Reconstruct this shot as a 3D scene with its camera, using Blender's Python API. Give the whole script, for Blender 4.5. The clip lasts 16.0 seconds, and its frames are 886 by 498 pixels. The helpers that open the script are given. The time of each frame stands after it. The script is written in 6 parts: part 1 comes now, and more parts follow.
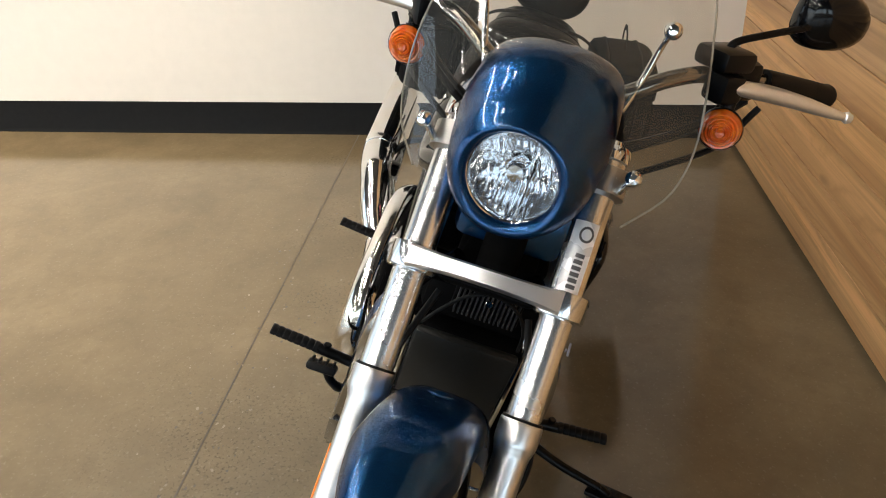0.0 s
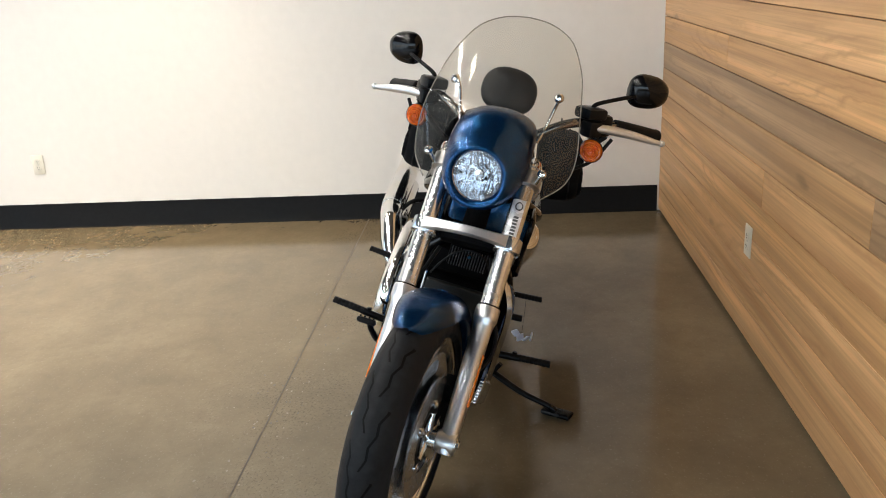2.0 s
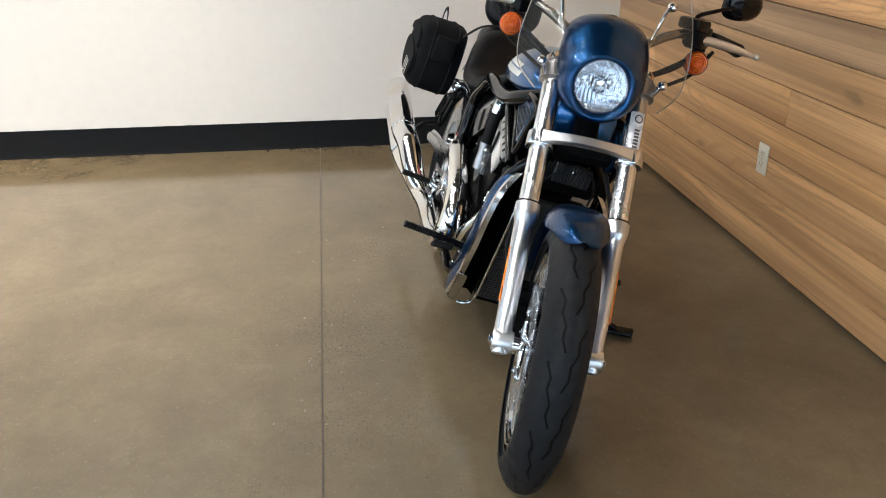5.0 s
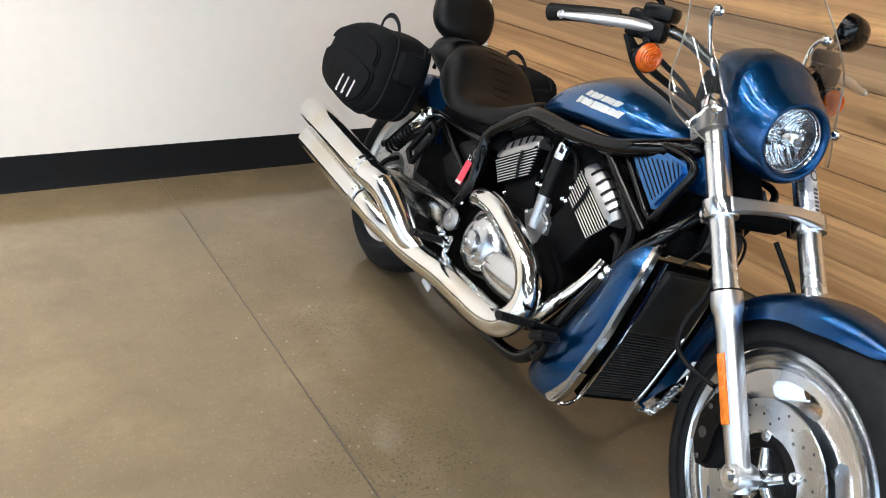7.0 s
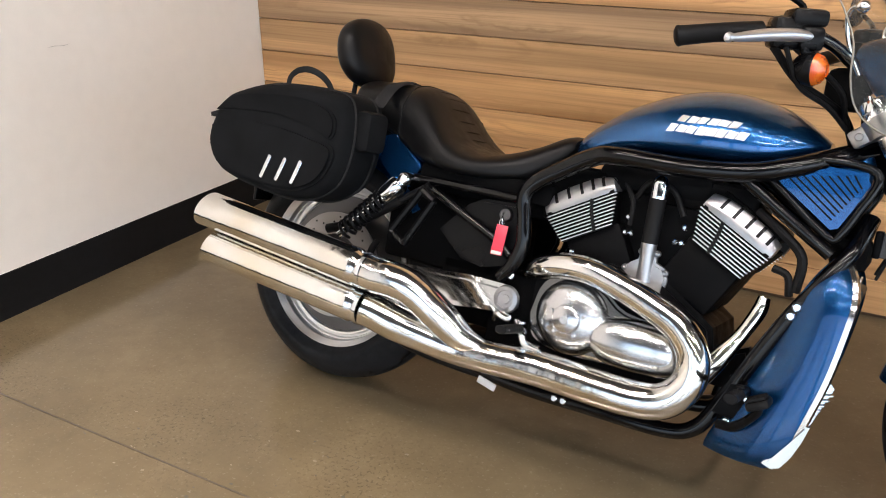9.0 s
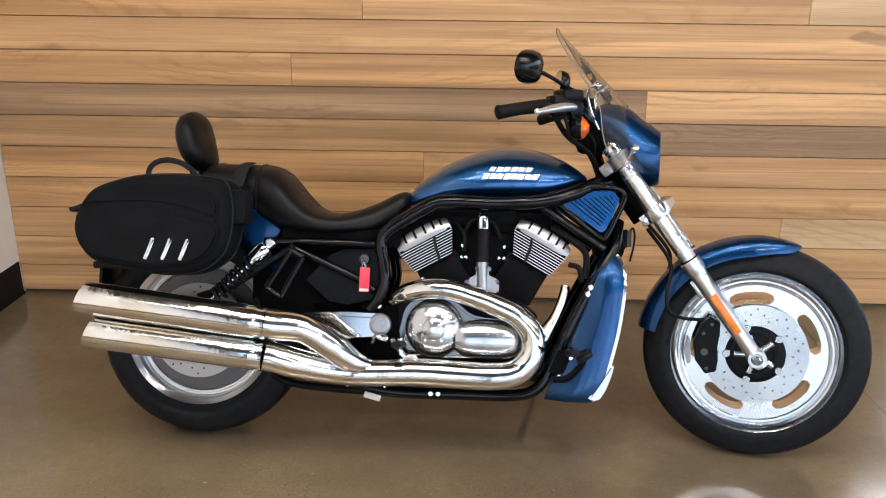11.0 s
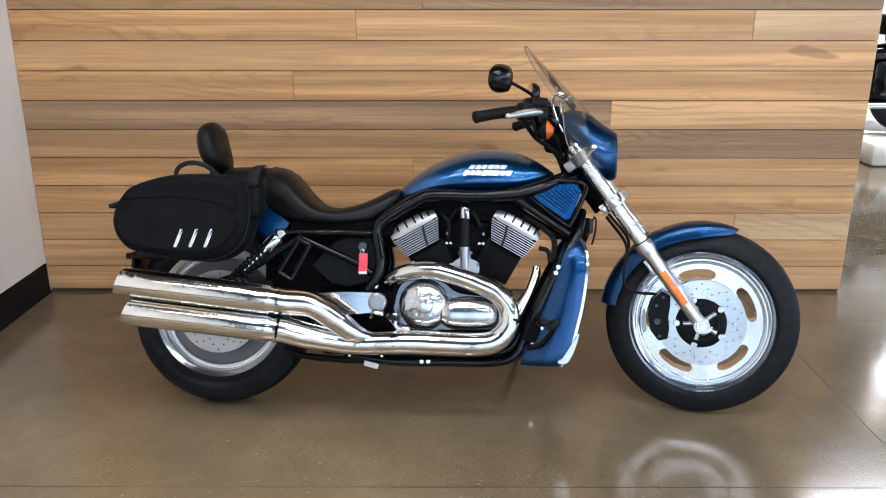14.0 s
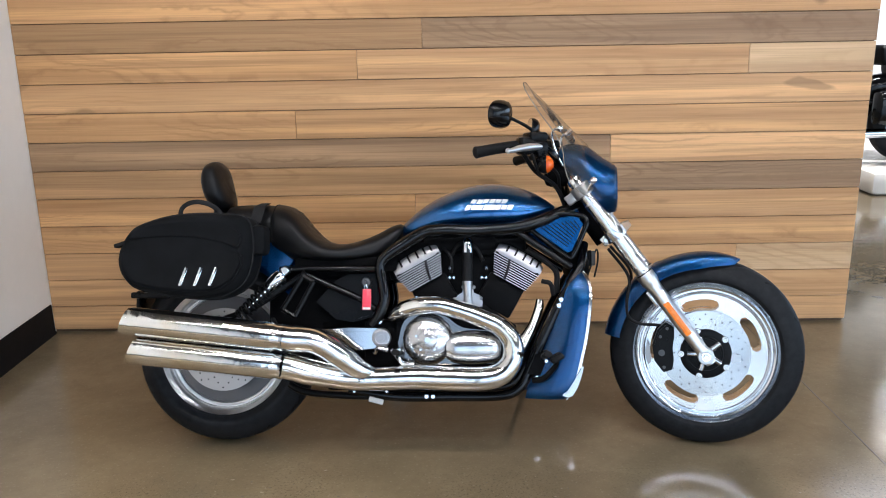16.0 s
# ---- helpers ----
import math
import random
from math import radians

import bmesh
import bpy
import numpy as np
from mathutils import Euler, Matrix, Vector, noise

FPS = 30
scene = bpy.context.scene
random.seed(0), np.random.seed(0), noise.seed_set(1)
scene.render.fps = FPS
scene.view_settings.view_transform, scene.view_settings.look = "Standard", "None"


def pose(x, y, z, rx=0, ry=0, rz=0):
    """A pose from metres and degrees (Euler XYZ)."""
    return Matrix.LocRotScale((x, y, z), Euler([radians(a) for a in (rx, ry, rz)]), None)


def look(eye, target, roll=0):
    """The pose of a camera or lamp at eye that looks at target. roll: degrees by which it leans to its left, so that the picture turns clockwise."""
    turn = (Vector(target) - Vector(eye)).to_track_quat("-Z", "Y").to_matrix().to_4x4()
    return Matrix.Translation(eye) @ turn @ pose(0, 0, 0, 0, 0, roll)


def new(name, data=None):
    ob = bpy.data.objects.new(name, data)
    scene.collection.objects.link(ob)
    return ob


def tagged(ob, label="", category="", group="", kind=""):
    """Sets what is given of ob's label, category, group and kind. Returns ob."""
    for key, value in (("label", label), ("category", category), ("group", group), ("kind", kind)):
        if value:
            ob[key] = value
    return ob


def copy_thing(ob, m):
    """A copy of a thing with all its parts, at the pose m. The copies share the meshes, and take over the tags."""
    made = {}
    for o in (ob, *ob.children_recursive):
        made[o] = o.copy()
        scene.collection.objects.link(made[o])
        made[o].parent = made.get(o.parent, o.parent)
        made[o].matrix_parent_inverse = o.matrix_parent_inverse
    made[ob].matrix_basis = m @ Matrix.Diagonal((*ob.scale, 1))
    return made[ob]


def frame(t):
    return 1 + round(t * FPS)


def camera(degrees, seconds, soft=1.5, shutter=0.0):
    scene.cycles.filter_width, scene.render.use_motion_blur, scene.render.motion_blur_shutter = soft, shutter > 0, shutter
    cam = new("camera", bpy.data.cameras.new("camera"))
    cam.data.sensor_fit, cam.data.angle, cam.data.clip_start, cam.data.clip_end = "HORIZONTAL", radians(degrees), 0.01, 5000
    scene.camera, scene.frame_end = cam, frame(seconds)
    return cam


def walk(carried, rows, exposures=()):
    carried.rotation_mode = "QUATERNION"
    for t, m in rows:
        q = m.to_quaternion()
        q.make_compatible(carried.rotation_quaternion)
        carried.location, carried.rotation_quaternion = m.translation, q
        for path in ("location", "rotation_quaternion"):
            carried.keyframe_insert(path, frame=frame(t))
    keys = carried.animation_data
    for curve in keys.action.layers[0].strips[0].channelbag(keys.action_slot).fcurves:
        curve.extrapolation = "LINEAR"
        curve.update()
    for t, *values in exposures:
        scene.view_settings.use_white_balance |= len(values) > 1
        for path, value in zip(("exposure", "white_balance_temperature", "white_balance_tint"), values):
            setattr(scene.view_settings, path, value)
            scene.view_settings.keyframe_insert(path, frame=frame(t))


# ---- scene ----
cam = camera(56.8, 16.0, soft=1.0)
PATH = [
    (0, (3.560, -0.940, 1.301), (1.802, -1.112, 0.364), -1.4),
    (0.5, (3.823, -0.886, 1.33), (1.985, -1.019, 0.554), -2.9),
    (1, (4.1, -0.839, 1.362), (2.238, -1.01, 0.653), -4.6),
    (1.5, (4.357, -0.881, 1.352), (2.478, -1.049, 0.687), -4.4),
    (2, (4.552, -0.88, 1.368), (2.666, -1.03, 0.718), -3.0),
    (2.5, (4.74, -0.826, 1.359), (2.854, -1.009, 0.72), -2.2),
    (3, (4.809, -0.858, 1.352), (2.933, -1.069, 0.691), -1.9),
    (3.5, (4.838, -1.029, 1.342), (2.972, -1.209, 0.645), -2.1),
    (6, (3.962, -1.944, 1.29), (2.232, -1.356, 0.478), 2.6),
    (6.5, (3.739, -2.129, 1.29), (2.064, -1.393, 0.484), 3.8),
    (7, (3.54, -2.345, 1.285), (1.986, -1.389, 0.465), 4.7),
    (7.5, (3.282, -2.477, 1.271), (1.825, -1.398, 0.427), 3.0),
    (8, (2.985, -2.586, 1.297), (1.699, -1.302, 0.461), 1.8),
    (8.5, (2.707, -2.733, 1.301), (1.645, -1.249, 0.482), 1.6),
    (9, (2.411, -2.774, 1.276), (1.529, -1.163, 0.485), -0.0),
    (9.5, (2.139, -2.840, 1.293), (1.560, -1.074, 0.553), 0.1),
    (10, (1.964, -2.999, 1.339), (1.803, -1.139, 0.622), 2.0),
    (12.5, (1.927, -3.784, 1.422), (1.936, -1.87, 0.841), 0.3),
    (13, (1.948, -3.795, 1.419), (1.945, -1.881, 0.836), 0.6),
    (13.5, (1.952, -3.791, 1.426), (1.959, -1.885, 0.821), 1.0),
    (14, (1.952, -3.791, 1.425), (1.946, -1.884, 0.819), -0.0),
    (14.5, (1.953, -3.8, 1.422), (1.925, -1.878, 0.869), -1.2),
    (15, (1.954, -3.804, 1.429), (1.942, -1.873, 0.908), -0.6),
    (15.5, (1.953, -3.807, 1.43), (1.955, -1.875, 0.912), -0.6),
    (16, (1.956, -3.807, 1.424), (1.941, -1.876, 0.903), -1.0),
]
# exposure and white balance along the walk: seconds, stops, kelvin, tint
EXPOSURES = [
    (0, -0.03, 6700, 10), (1, -0.10, 6360, 10), (2, -0.04, 6300, 10), (3.5, -0.09, 6230, 10), (6, 0.04, 5950, 10), (7, 0.17, 5950, 10), (8, 0.24, 6050, 10), (9.5, 0.16, 6450, 17),
    (10.2, 0.08, 6450, 17), (12.3, -0.02, 5690, 12), (16, -0.02, 5690, 12),
]
walk(cam, [(t, look(eye, target, roll)) for t, eye, target, roll in PATH], EXPOSURES)

# ---------------------------------------------------------------- light
CEIL = 3.7
world = bpy.data.worlds.new("sky")
scene.world = world
world.use_nodes = True
wn = world.node_tree.nodes
sky = wn.new("ShaderNodeTexSky")
sky.sky_type = "NISHITA"
sky.sun_disc = False
sky.sun_elevation, sky.sun_rotation = radians(38), radians(150)
wn["Background"].inputs[1].default_value = 0.12
world.node_tree.links.new(sky.outputs[0], wn["Background"].inputs[0])


def area_lamp(name, eye, target, sx, sy, watts, color):
    data = bpy.data.lights.new(name, "AREA")
    data.shape, data.size, data.size_y, data.energy, data.color = "RECTANGLE", sx, sy, watts, color
    ob = new(name, data)
    ob.matrix_world = look(eye, target)
    return ob


# daylight through the glazed front and side, one lamp in each opening
WINDOWS = [(0.3, 2.1), (2.3, 4.1), (4.3, 6.1), (6.3, 8.1), (8.3, 10.1), (10.3, 11.9)]
SIDE_WINDOWS = [(-7.0, -5.0), (-4.7, -2.7), (-2.4, -0.4), (0.4, 2.4), (2.7, 4.7), (5.0, 7.0)]
DAYLIGHT = (0.68, 0.86, 1.0)
for (wx0, wx1), watts in zip(WINDOWS, (20, 20, 36, 44, 44, 40)):
    cx = (wx0 + wx1) / 2
    area_lamp("window_light", (cx, -7.45, 1.57), (cx, 0, 1.57), wx1 - wx0 - 0.1, 2.98, watts, DAYLIGHT)
for wy0, wy1 in SIDE_WINDOWS:
    cy = (wy0 + wy1) / 2
    area_lamp("window_light", (11.95, cy, 2.03), (0, cy, 1.5), wy1 - wy0 - 0.1, 2.05, 45, DAYLIGHT)

# long strip lights under the dark ceiling; those after the first two are added fill
STRIPS = [(2.6, -2.3), (6.0, -2.4), (1.4, -3.3), (3.9, -3.35), (4.5, -5.4), (8.2, -5.4), (6.0, 3.0), (9.0, 6.2)]
for (sx, sy), watts in zip(STRIPS, (16, 25, 34, 22, 50, 50, 190, 190)):
    area_lamp("strip_light", (sx, sy, CEIL - 0.215), (sx, sy, 0), 2.4, 0.10, watts, (1.0, 0.94, 0.85))

# warm spots between them: place and watts; then an added fill row tilted towards the cedar boards
SPOTS = [(0.95, -2.75), (1.75, -3.25), (0.9, -4.3), (7.38, 5.52), (4.8, 2.6)]
FILL_WASHERS = [(0.8, -2.0), (2.1, -2.0), (3.4, -2.0)]
for sx, sy in SPOTS + FILL_WASHERS:
    data = bpy.data.lights.new("spot_light", "SPOT")
    data.energy, data.color, data.spot_size, data.spot_blend, data.shadow_soft_size = 450 if sx < 1 else 240, (1.0, 0.82, 0.58), radians(60), 0.9, 0.2
    aim = (sx, sy + 0.05, 0)
    if (sx, sy) in FILL_WASHERS:
        data.energy, data.spot_size, aim = 55, radians(46), (sx, 0, 2.0)
    new("spot_light", data).matrix_world = look((sx, sy, CEIL - 0.12), aim)

# ---------------------------------------------------------------- materials


class Nodes:
    """A small writer of node materials."""

    def __init__(self, name):
        self.mat = bpy.data.materials.new(name)
        self.mat.use_nodes = True
        self.tree = self.mat.node_tree
        self.bsdf = self.tree.nodes["Principled BSDF"]

    def add(self, kind, **values):
        node = self.tree.nodes.new(kind)
        if "operation" in values:
            node.operation = values["operation"]
        if "data_type" in values:
            node.data_type, node.blend_type = values["data_type"], values["blend_type"]
        if "wave_type" in values:
            node.wave_type, node.bands_direction, node.wave_profile = values["wave_type"], values["bands_direction"], values["wave_profile"]
        return node

    def link(self, a, b):
        self.tree.links.new(a, b)

    def set(self, **values):
        for key, value in values.items():
            self.bsdf.inputs[key.replace("_", " ")].default_value = value
        return self

    def coords(self, scale=(1, 1, 1), shift=False, source="Object"):
        tc, mp = self.add("ShaderNodeTexCoord"), self.add("ShaderNodeMapping")
        mp.inputs["Scale"].default_value = scale
        self.link(tc.outputs[source], mp.inputs["Vector"])
        if shift:
            info, mul = self.add("ShaderNodeObjectInfo"), self.add("ShaderNodeVectorMath", operation="SCALE")
            comb = self.add("ShaderNodeCombineXYZ")
            for n in range(3):
                self.link(info.outputs["Random"], comb.inputs[n])
            self.link(comb.outputs[0], mul.inputs[0])
            mul.inputs["Scale"].default_value = 41.0
            self.link(mul.outputs[0], mp.inputs["Location"])
        return mp.outputs[0]

    def noise(self, vec, scale, detail=4, rough=0.5, distort=0.0):
        n = self.add("ShaderNodeTexNoise")
        n.inputs["Scale"].default_value, n.inputs["Detail"].default_value = scale, detail
        n.inputs["Roughness"].default_value, n.inputs["Distortion"].default_value = rough, distort
        self.link(vec, n.inputs["Vector"])
        return n.outputs["Fac"]

    def ramp(self, fac, *stops):
        r = self.add("ShaderNodeValToRGB")
        while len(r.color_ramp.elements) < len(stops):
            r.color_ramp.elements.new(0.5)
        for e, (p, c) in zip(r.color_ramp.elements, stops):
            e.position, e.color = p, (*c, 1) if len(c) == 3 else c
        self.link(fac, r.inputs[0])
        return r.outputs[0]

    def mix(self, fac, a, b, mode="MIX"):
        x = self.add("ShaderNodeMix", data_type="RGBA", blend_type=mode)
        for socket, value in ((x.inputs[0], fac), (x.inputs[6], a), (x.inputs[7], b)):
            if isinstance(value, (int, float)):
                socket.default_value = value
            elif isinstance(value, tuple):
                socket.default_value = (*value, 1)
            else:
                self.link(value, socket)
        return x.outputs[2]

    def math(self, op, a, b=0.0, c=0.0):
        x = self.add("ShaderNodeMath", operation=op)
        for socket, value in zip(x.inputs, (a, b, c)):
            if isinstance(value, (int, float)):
                socket.default_value = value
            else:
                self.link(value, socket)
        return x.outputs[0]

    def range(self, fac, lo, hi, a=0.0, b=1.0):
        x = self.add("ShaderNodeMapRange")
        self.link(fac, x.inputs[0])
        for n, v in enumerate((a, b, lo, hi)):
            x.inputs[n + 1].default_value = v
        return x.outputs[0]

    def color(self, out):
        self.link(out, self.bsdf.inputs["Base Color"])

    def rough(self, out):
        self.link(out, self.bsdf.inputs["Roughness"])

    def bump(self, height, strength=0.2, distance=0.002):
        b = self.add("ShaderNodeBump")
        b.inputs["Strength"].default_value, b.inputs["Distance"].default_value = strength, distance
        self.link(height, b.inputs["Height"])
        self.link(b.outputs[0], self.bsdf.inputs["Normal"])


def grainy(name, c, rough=0.5, metal=0.0, scale=60, vary=0.15, bump=0.1, depth=0.0006, coat=0.0, spec=0.5):
    """Plain stuff with a fine and a broad unevenness."""
    m = Nodes(name).set(Metallic=metal, Coat_Weight=coat, Coat_Roughness=0.05, Specular_IOR_Level=spec)
    v = m.coords()
    broad, fine = m.noise(v, scale / 12, 3), m.noise(v, scale, 5, 0.6)
    both = m.math("ADD", m.math("MULTIPLY", broad, 0.6), m.math("MULTIPLY", fine, 0.4))
    lo, hi = tuple(x * (1 - vary) for x in c), tuple(min(1, x * (1 + vary)) for x in c)
    m.color(m.ramp(both, (0.35, lo), (0.65, hi)))
    m.rough(m.range(broad, max(0.02, rough * 0.8), min(1, rough * 1.2), 0.3, 0.7))
    if bump:
        m.bump(fine, bump, depth)
    return m.mat


def metal(name, c, rough=0.06, smear=0.02, vary=0.04):
    m = Nodes(name).set(Metallic=1.0)
    v = m.coords()
    n, f = m.noise(v, 9, 3), m.noise(v, 140, 3)
    m.color(m.ramp(n, (0.3, tuple(x * (1 - vary) for x in c)), (0.7, c)))
    m.rough(m.range(m.math("ADD", m.math("MULTIPLY", n, 0.95), m.math("MULTIPLY", f, 0.05)), rough, rough + smear, 0.35, 0.65))
    return m.mat


def wood(name, light, dark, rings):
    """Flat-sawn cedar: long streaks, cathedral rings with a fine zigzag that come and go, pale sapwood bands, pores and a few knots."""
    m = Nodes(name).set(Specular_IOR_Level=0.42)
    field = m.noise(m.coords((0.13, 1.0, 1.1), shift=True), 3.0, 1.5, 0.4, 0.3)
    zigzag = m.noise(m.coords((16, 20, 26), shift=True), 1.0, 2, 0.5)
    bent = m.math("ADD", field, m.math("MULTIPLY", m.math("SUBTRACT", zigzag, 0.5), 0.030))
    ring = m.math("PINGPONG", m.math("MULTIPLY", bent, rings * 7.0), 1.0)
    streak = m.noise(m.coords((0.30, 9, 14), shift=True), 1.6, 6, 0.6, 0.6)
    sap = m.noise(m.coords((0.20, 2.0, 6.0), shift=True), 1.8, 3, 0.5, 0.5)
    where = m.noise(m.coords((1.1, 2.5, 5.0), shift=True), 1.4, 2)
    fibre = m.noise(m.coords((2.2, 150, 170), shift=True), 1.0, 4, 0.6)
    lines = m.noise(m.coords((0.6, 40, 60), shift=True), 1.0, 4, 0.6, 0.3)
    mid = tuple((a + b) / 2 for a, b in zip(light, dark))
    base = m.ramp(streak, (0.30, dark), (0.48, mid), (0.68, light))
    pale = tuple(min(0.9, x * f) for x, f in zip(light, (1.42, 1.42, 1.40)))
    base = m.mix(m.range(sap, 0, 0.75, 0.50, 0.66), base, pale)
    deep = tuple(x * f for x, f in zip(dark, (0.72, 0.64, 0.56)))
    base = m.mix(m.range(sap, 0.65, 0.0, 0.30, 0.42), base, deep)
    rung = m.math("MULTIPLY", m.range(ring, 0, 1, 0.50, 1.0), m.range(where, 0.03, 0.55, 0.47, 0.66))
    base = m.mix(rung, base, deep)
    base = m.mix(m.range(lines, 0, 0.62, 0.50, 0.68), base, tuple(x * 0.74 for x in dark))
    knots = m.noise(m.coords((3.6, 9, 11), shift=True), 1.0, 2, 0.4)
    base = m.mix(m.range(knots, 0, 0.55, 0.745, 0.80), base, tuple(x * 0.40 for x in dark))
    m.color(m.mix(m.range(fibre, 0, 0.34, 0.48, 0.75), base, tuple(x * 0.60 for x in dark)))
    m.rough(m.range(streak, 0.34, 0.50, 0.3, 0.7))
    m.bump(m.math("ADD", fibre, m.math("MULTIPLY", ring, 0.4)), 0.12, 0.0006)
    return m.mat


WOOD = {
    "l": wood("cedar_light", (0.66, 0.46, 0.265), (0.55, 0.36, 0.19), 7),
    "t": wood("cedar_tan", (0.56, 0.325, 0.145), (0.43, 0.232, 0.095), 9),
    "p": wood("cedar_pink", (0.60, 0.36, 0.172), (0.49, 0.275, 0.120), 6),
    "d": wood("cedar_brown", (0.37, 0.235, 0.128), (0.255, 0.152, 0.077), 10),
    "m": wood("cedar_medium", (0.43, 0.255, 0.122), (0.32, 0.182, 0.080), 8),
}


def concrete():
    """Ground and sealed slab: cloudy tones, trowel marks, specks of aggregate, a worn rough patch along the joint."""
    m = Nodes("polished_concrete").set(Specular_IOR_Level=0.54)
    v = m.coords()
    big, mid = m.noise(v, 0.9, 5, 0.55, 0.4), m.noise(v, 4.5, 5, 0.62, 0.3)
    small, grit, speck = m.noise(v, 26, 3, 0.65), m.noise(v, 95, 2, 0.5), m.noise(v, 105, 2, 0.6)
    tone = m.math("ADD", m.math("MULTIPLY", big, 0.5), m.math("MULTIPLY", mid, 0.5))
    base = m.ramp(tone, (0.32, (0.114, 0.088, 0.053)), (0.5, (0.143, 0.111, 0.067)), (0.66, (0.178, 0.139, 0.085)))
    base = m.mix(m.range(small, 0, 0.26, 0.45, 0.80), base, (0.085, 0.067, 0.044))
    base = m.mix(m.range(grit, 0, 0.30, 0.60, 0.78), base, (0.27, 0.23, 0.175))
    sep = m.add("ShaderNodeSeparateXYZ")
    m.link(v, sep.inputs[0])
    near = m.range(m.math("ABSOLUTE", m.math("ADD", sep.outputs[1], 1.60)), 1.0, 0.0, 0.05, 0.42)
    worn = m.math("MULTIPLY", near, m.range(m.noise(v, 2.6, 4, 0.6), 0.0, 1.0, 0.42, 0.62))
    pits = m.math("MULTIPLY", worn, m.range(speck, 0.0, 1.0, 0.56, 0.64))
    base = m.mix(m.math("MULTIPLY", pits, 0.60), base, (0.045, 0.034, 0.022))
    pale = m.math("MULTIPLY", worn, m.range(m.noise(v, 78, 2, 0.6), 0.0, 1.0, 0.64, 0.70))
    m.color(m.mix(m.math("MULTIPLY", pale, 0.2), base, (0.27, 0.22, 0.16)))
    gloss = m.range(m.math("ADD", m.math("MULTIPLY", big, 0.8), m.math("MULTIPLY", mid, 0.2)), 0.115, 0.13, 0.36, 0.64)
    m.rough(m.math("ADD", gloss, m.math("MULTIPLY", worn, 0.05)))
    return m.mat


def paint_blue():
    m = Nodes("metallic_blue_paint").set(Metallic=0.9, Coat_Weight=1.0, Coat_Roughness=0.02)
    v = m.coords()
    flake = m.noise(v, 1400, 1, 0.5)
    broad = m.noise(v, 5, 3)
    m.color(m.mix(m.range(flake, 0, 0.6, 0.5, 0.7), m.ramp(broad, (0.3, (0.007, 0.076, 0.245)), (0.7, (0.009, 0.092, 0.285))), (0.03, 0.21, 0.52)))
    m.rough(m.range(flake, 0.23, 0.32, 0.3, 0.7))
    return m.mat


def tyre_rubber():
    """Black rubber whose grooves follow the unwrapped tread: u round the wheel, v across."""
    m = Nodes("tyre_rubber").set(Specular_IOR_Level=0.09)
    tc, sep = m.add("ShaderNodeTexCoord"), m.add("ShaderNodeSeparateXYZ")
    m.link(tc.outputs["UV"], sep.inputs[0])
    u, v = sep.outputs[0], sep.outputs[1]
    side = m.math("GREATER_THAN", v, 0.0)
    turn = m.math("MULTIPLY_ADD", side, 0.5, m.math("MULTIPLY", u, 13.0))
    along = m.math("FRACT", turn)
    zig = m.math("PINGPONG", m.math("MULTIPLY", along, 3.0), 0.5)
    drift = m.math("MULTIPLY_ADD", along, 0.46, m.math("MULTIPLY_ADD", zig, 0.22, 0.06))
    off = m.math("ABSOLUTE", m.math("SUBTRACT", m.math("ABSOLUTE", v), drift))
    inside = m.math("MULTIPLY", m.math("LESS_THAN", off, 0.046), m.math("LESS_THAN", along, 0.86))
    wear = m.noise(m.coords(), 40, 4, 0.6)
    base = m.ramp(wear, (0.3, (0.010, 0.0105, 0.012)), (0.7, (0.017, 0.018, 0.020)))
    m.color(m.mix(inside, base, (0.0015, 0.0015, 0.0016)))
    m.rough(m.range(wear, 0.38, 0.6, 0.3, 0.7))
    m.bump(m.math("SUBTRACT", m.math("MULTIPLY", wear, 0.1), inside), 1.0, 0.006)
    return m.mat


def fabric(name, c):
    m = Nodes(name).set(Roughness=0.85, Specular_IOR_Level=0.08)
    v = m.coords()
    weave = m.noise(v, 260, 2, 0.6)
    n = m.noise(v, 14, 4)
    m.color(m.ramp(n, (0.3, tuple(x * 0.75 for x in c)), (0.7, tuple(x * 1.25 for x in c))))
    m.bump(m.math("ADD", m.math("MULTIPLY", weave, 0.10), n), 0.12, 0.003)
    return m.mat


def glass(name, tint, rough=0.02, haze=0.0):
    """A thin clear sheet: light passes straight, with a gloss on top and a grey veil painted in for mirrored glare and
    fine scratches.
    """
    m = Nodes(name)
    t, g = m.add("ShaderNodeBsdfTransparent"), m.add("ShaderNodeBsdfGlossy")
    t.inputs[0].default_value = (*tint, 1)
    g.inputs["Roughness"].default_value = rough
    fr, mx = m.add("ShaderNodeFresnel"), m.add("ShaderNodeMixShader")
    fr.inputs[0].default_value = 1.45
    m.link(fr.outputs[0], mx.inputs[0])
    m.link(t.outputs[0], mx.inputs[1])
    m.link(g.outputs[0], mx.inputs[2])
    # this diffuse grey stands in for bright surroundings mirrored in the sheet
    veil, glare_grey = m.add("ShaderNodeMixShader"), m.add("ShaderNodeBsdfDiffuse")
    glare_grey.inputs[0].default_value = (0.62, 0.62, 0.60, 1)
    m.link(m.range(m.noise(m.coords(), 9, 4, 0.6), haze * 0.7, haze * 1.3, 0.35, 0.65), veil.inputs[0])
    m.link(mx.outputs[0], veil.inputs[1])
    m.link(glare_grey.outputs[0], veil.inputs[2])
    m.link(veil.outputs[0], m.tree.nodes["Material Output"].inputs[0])
    return m.mat


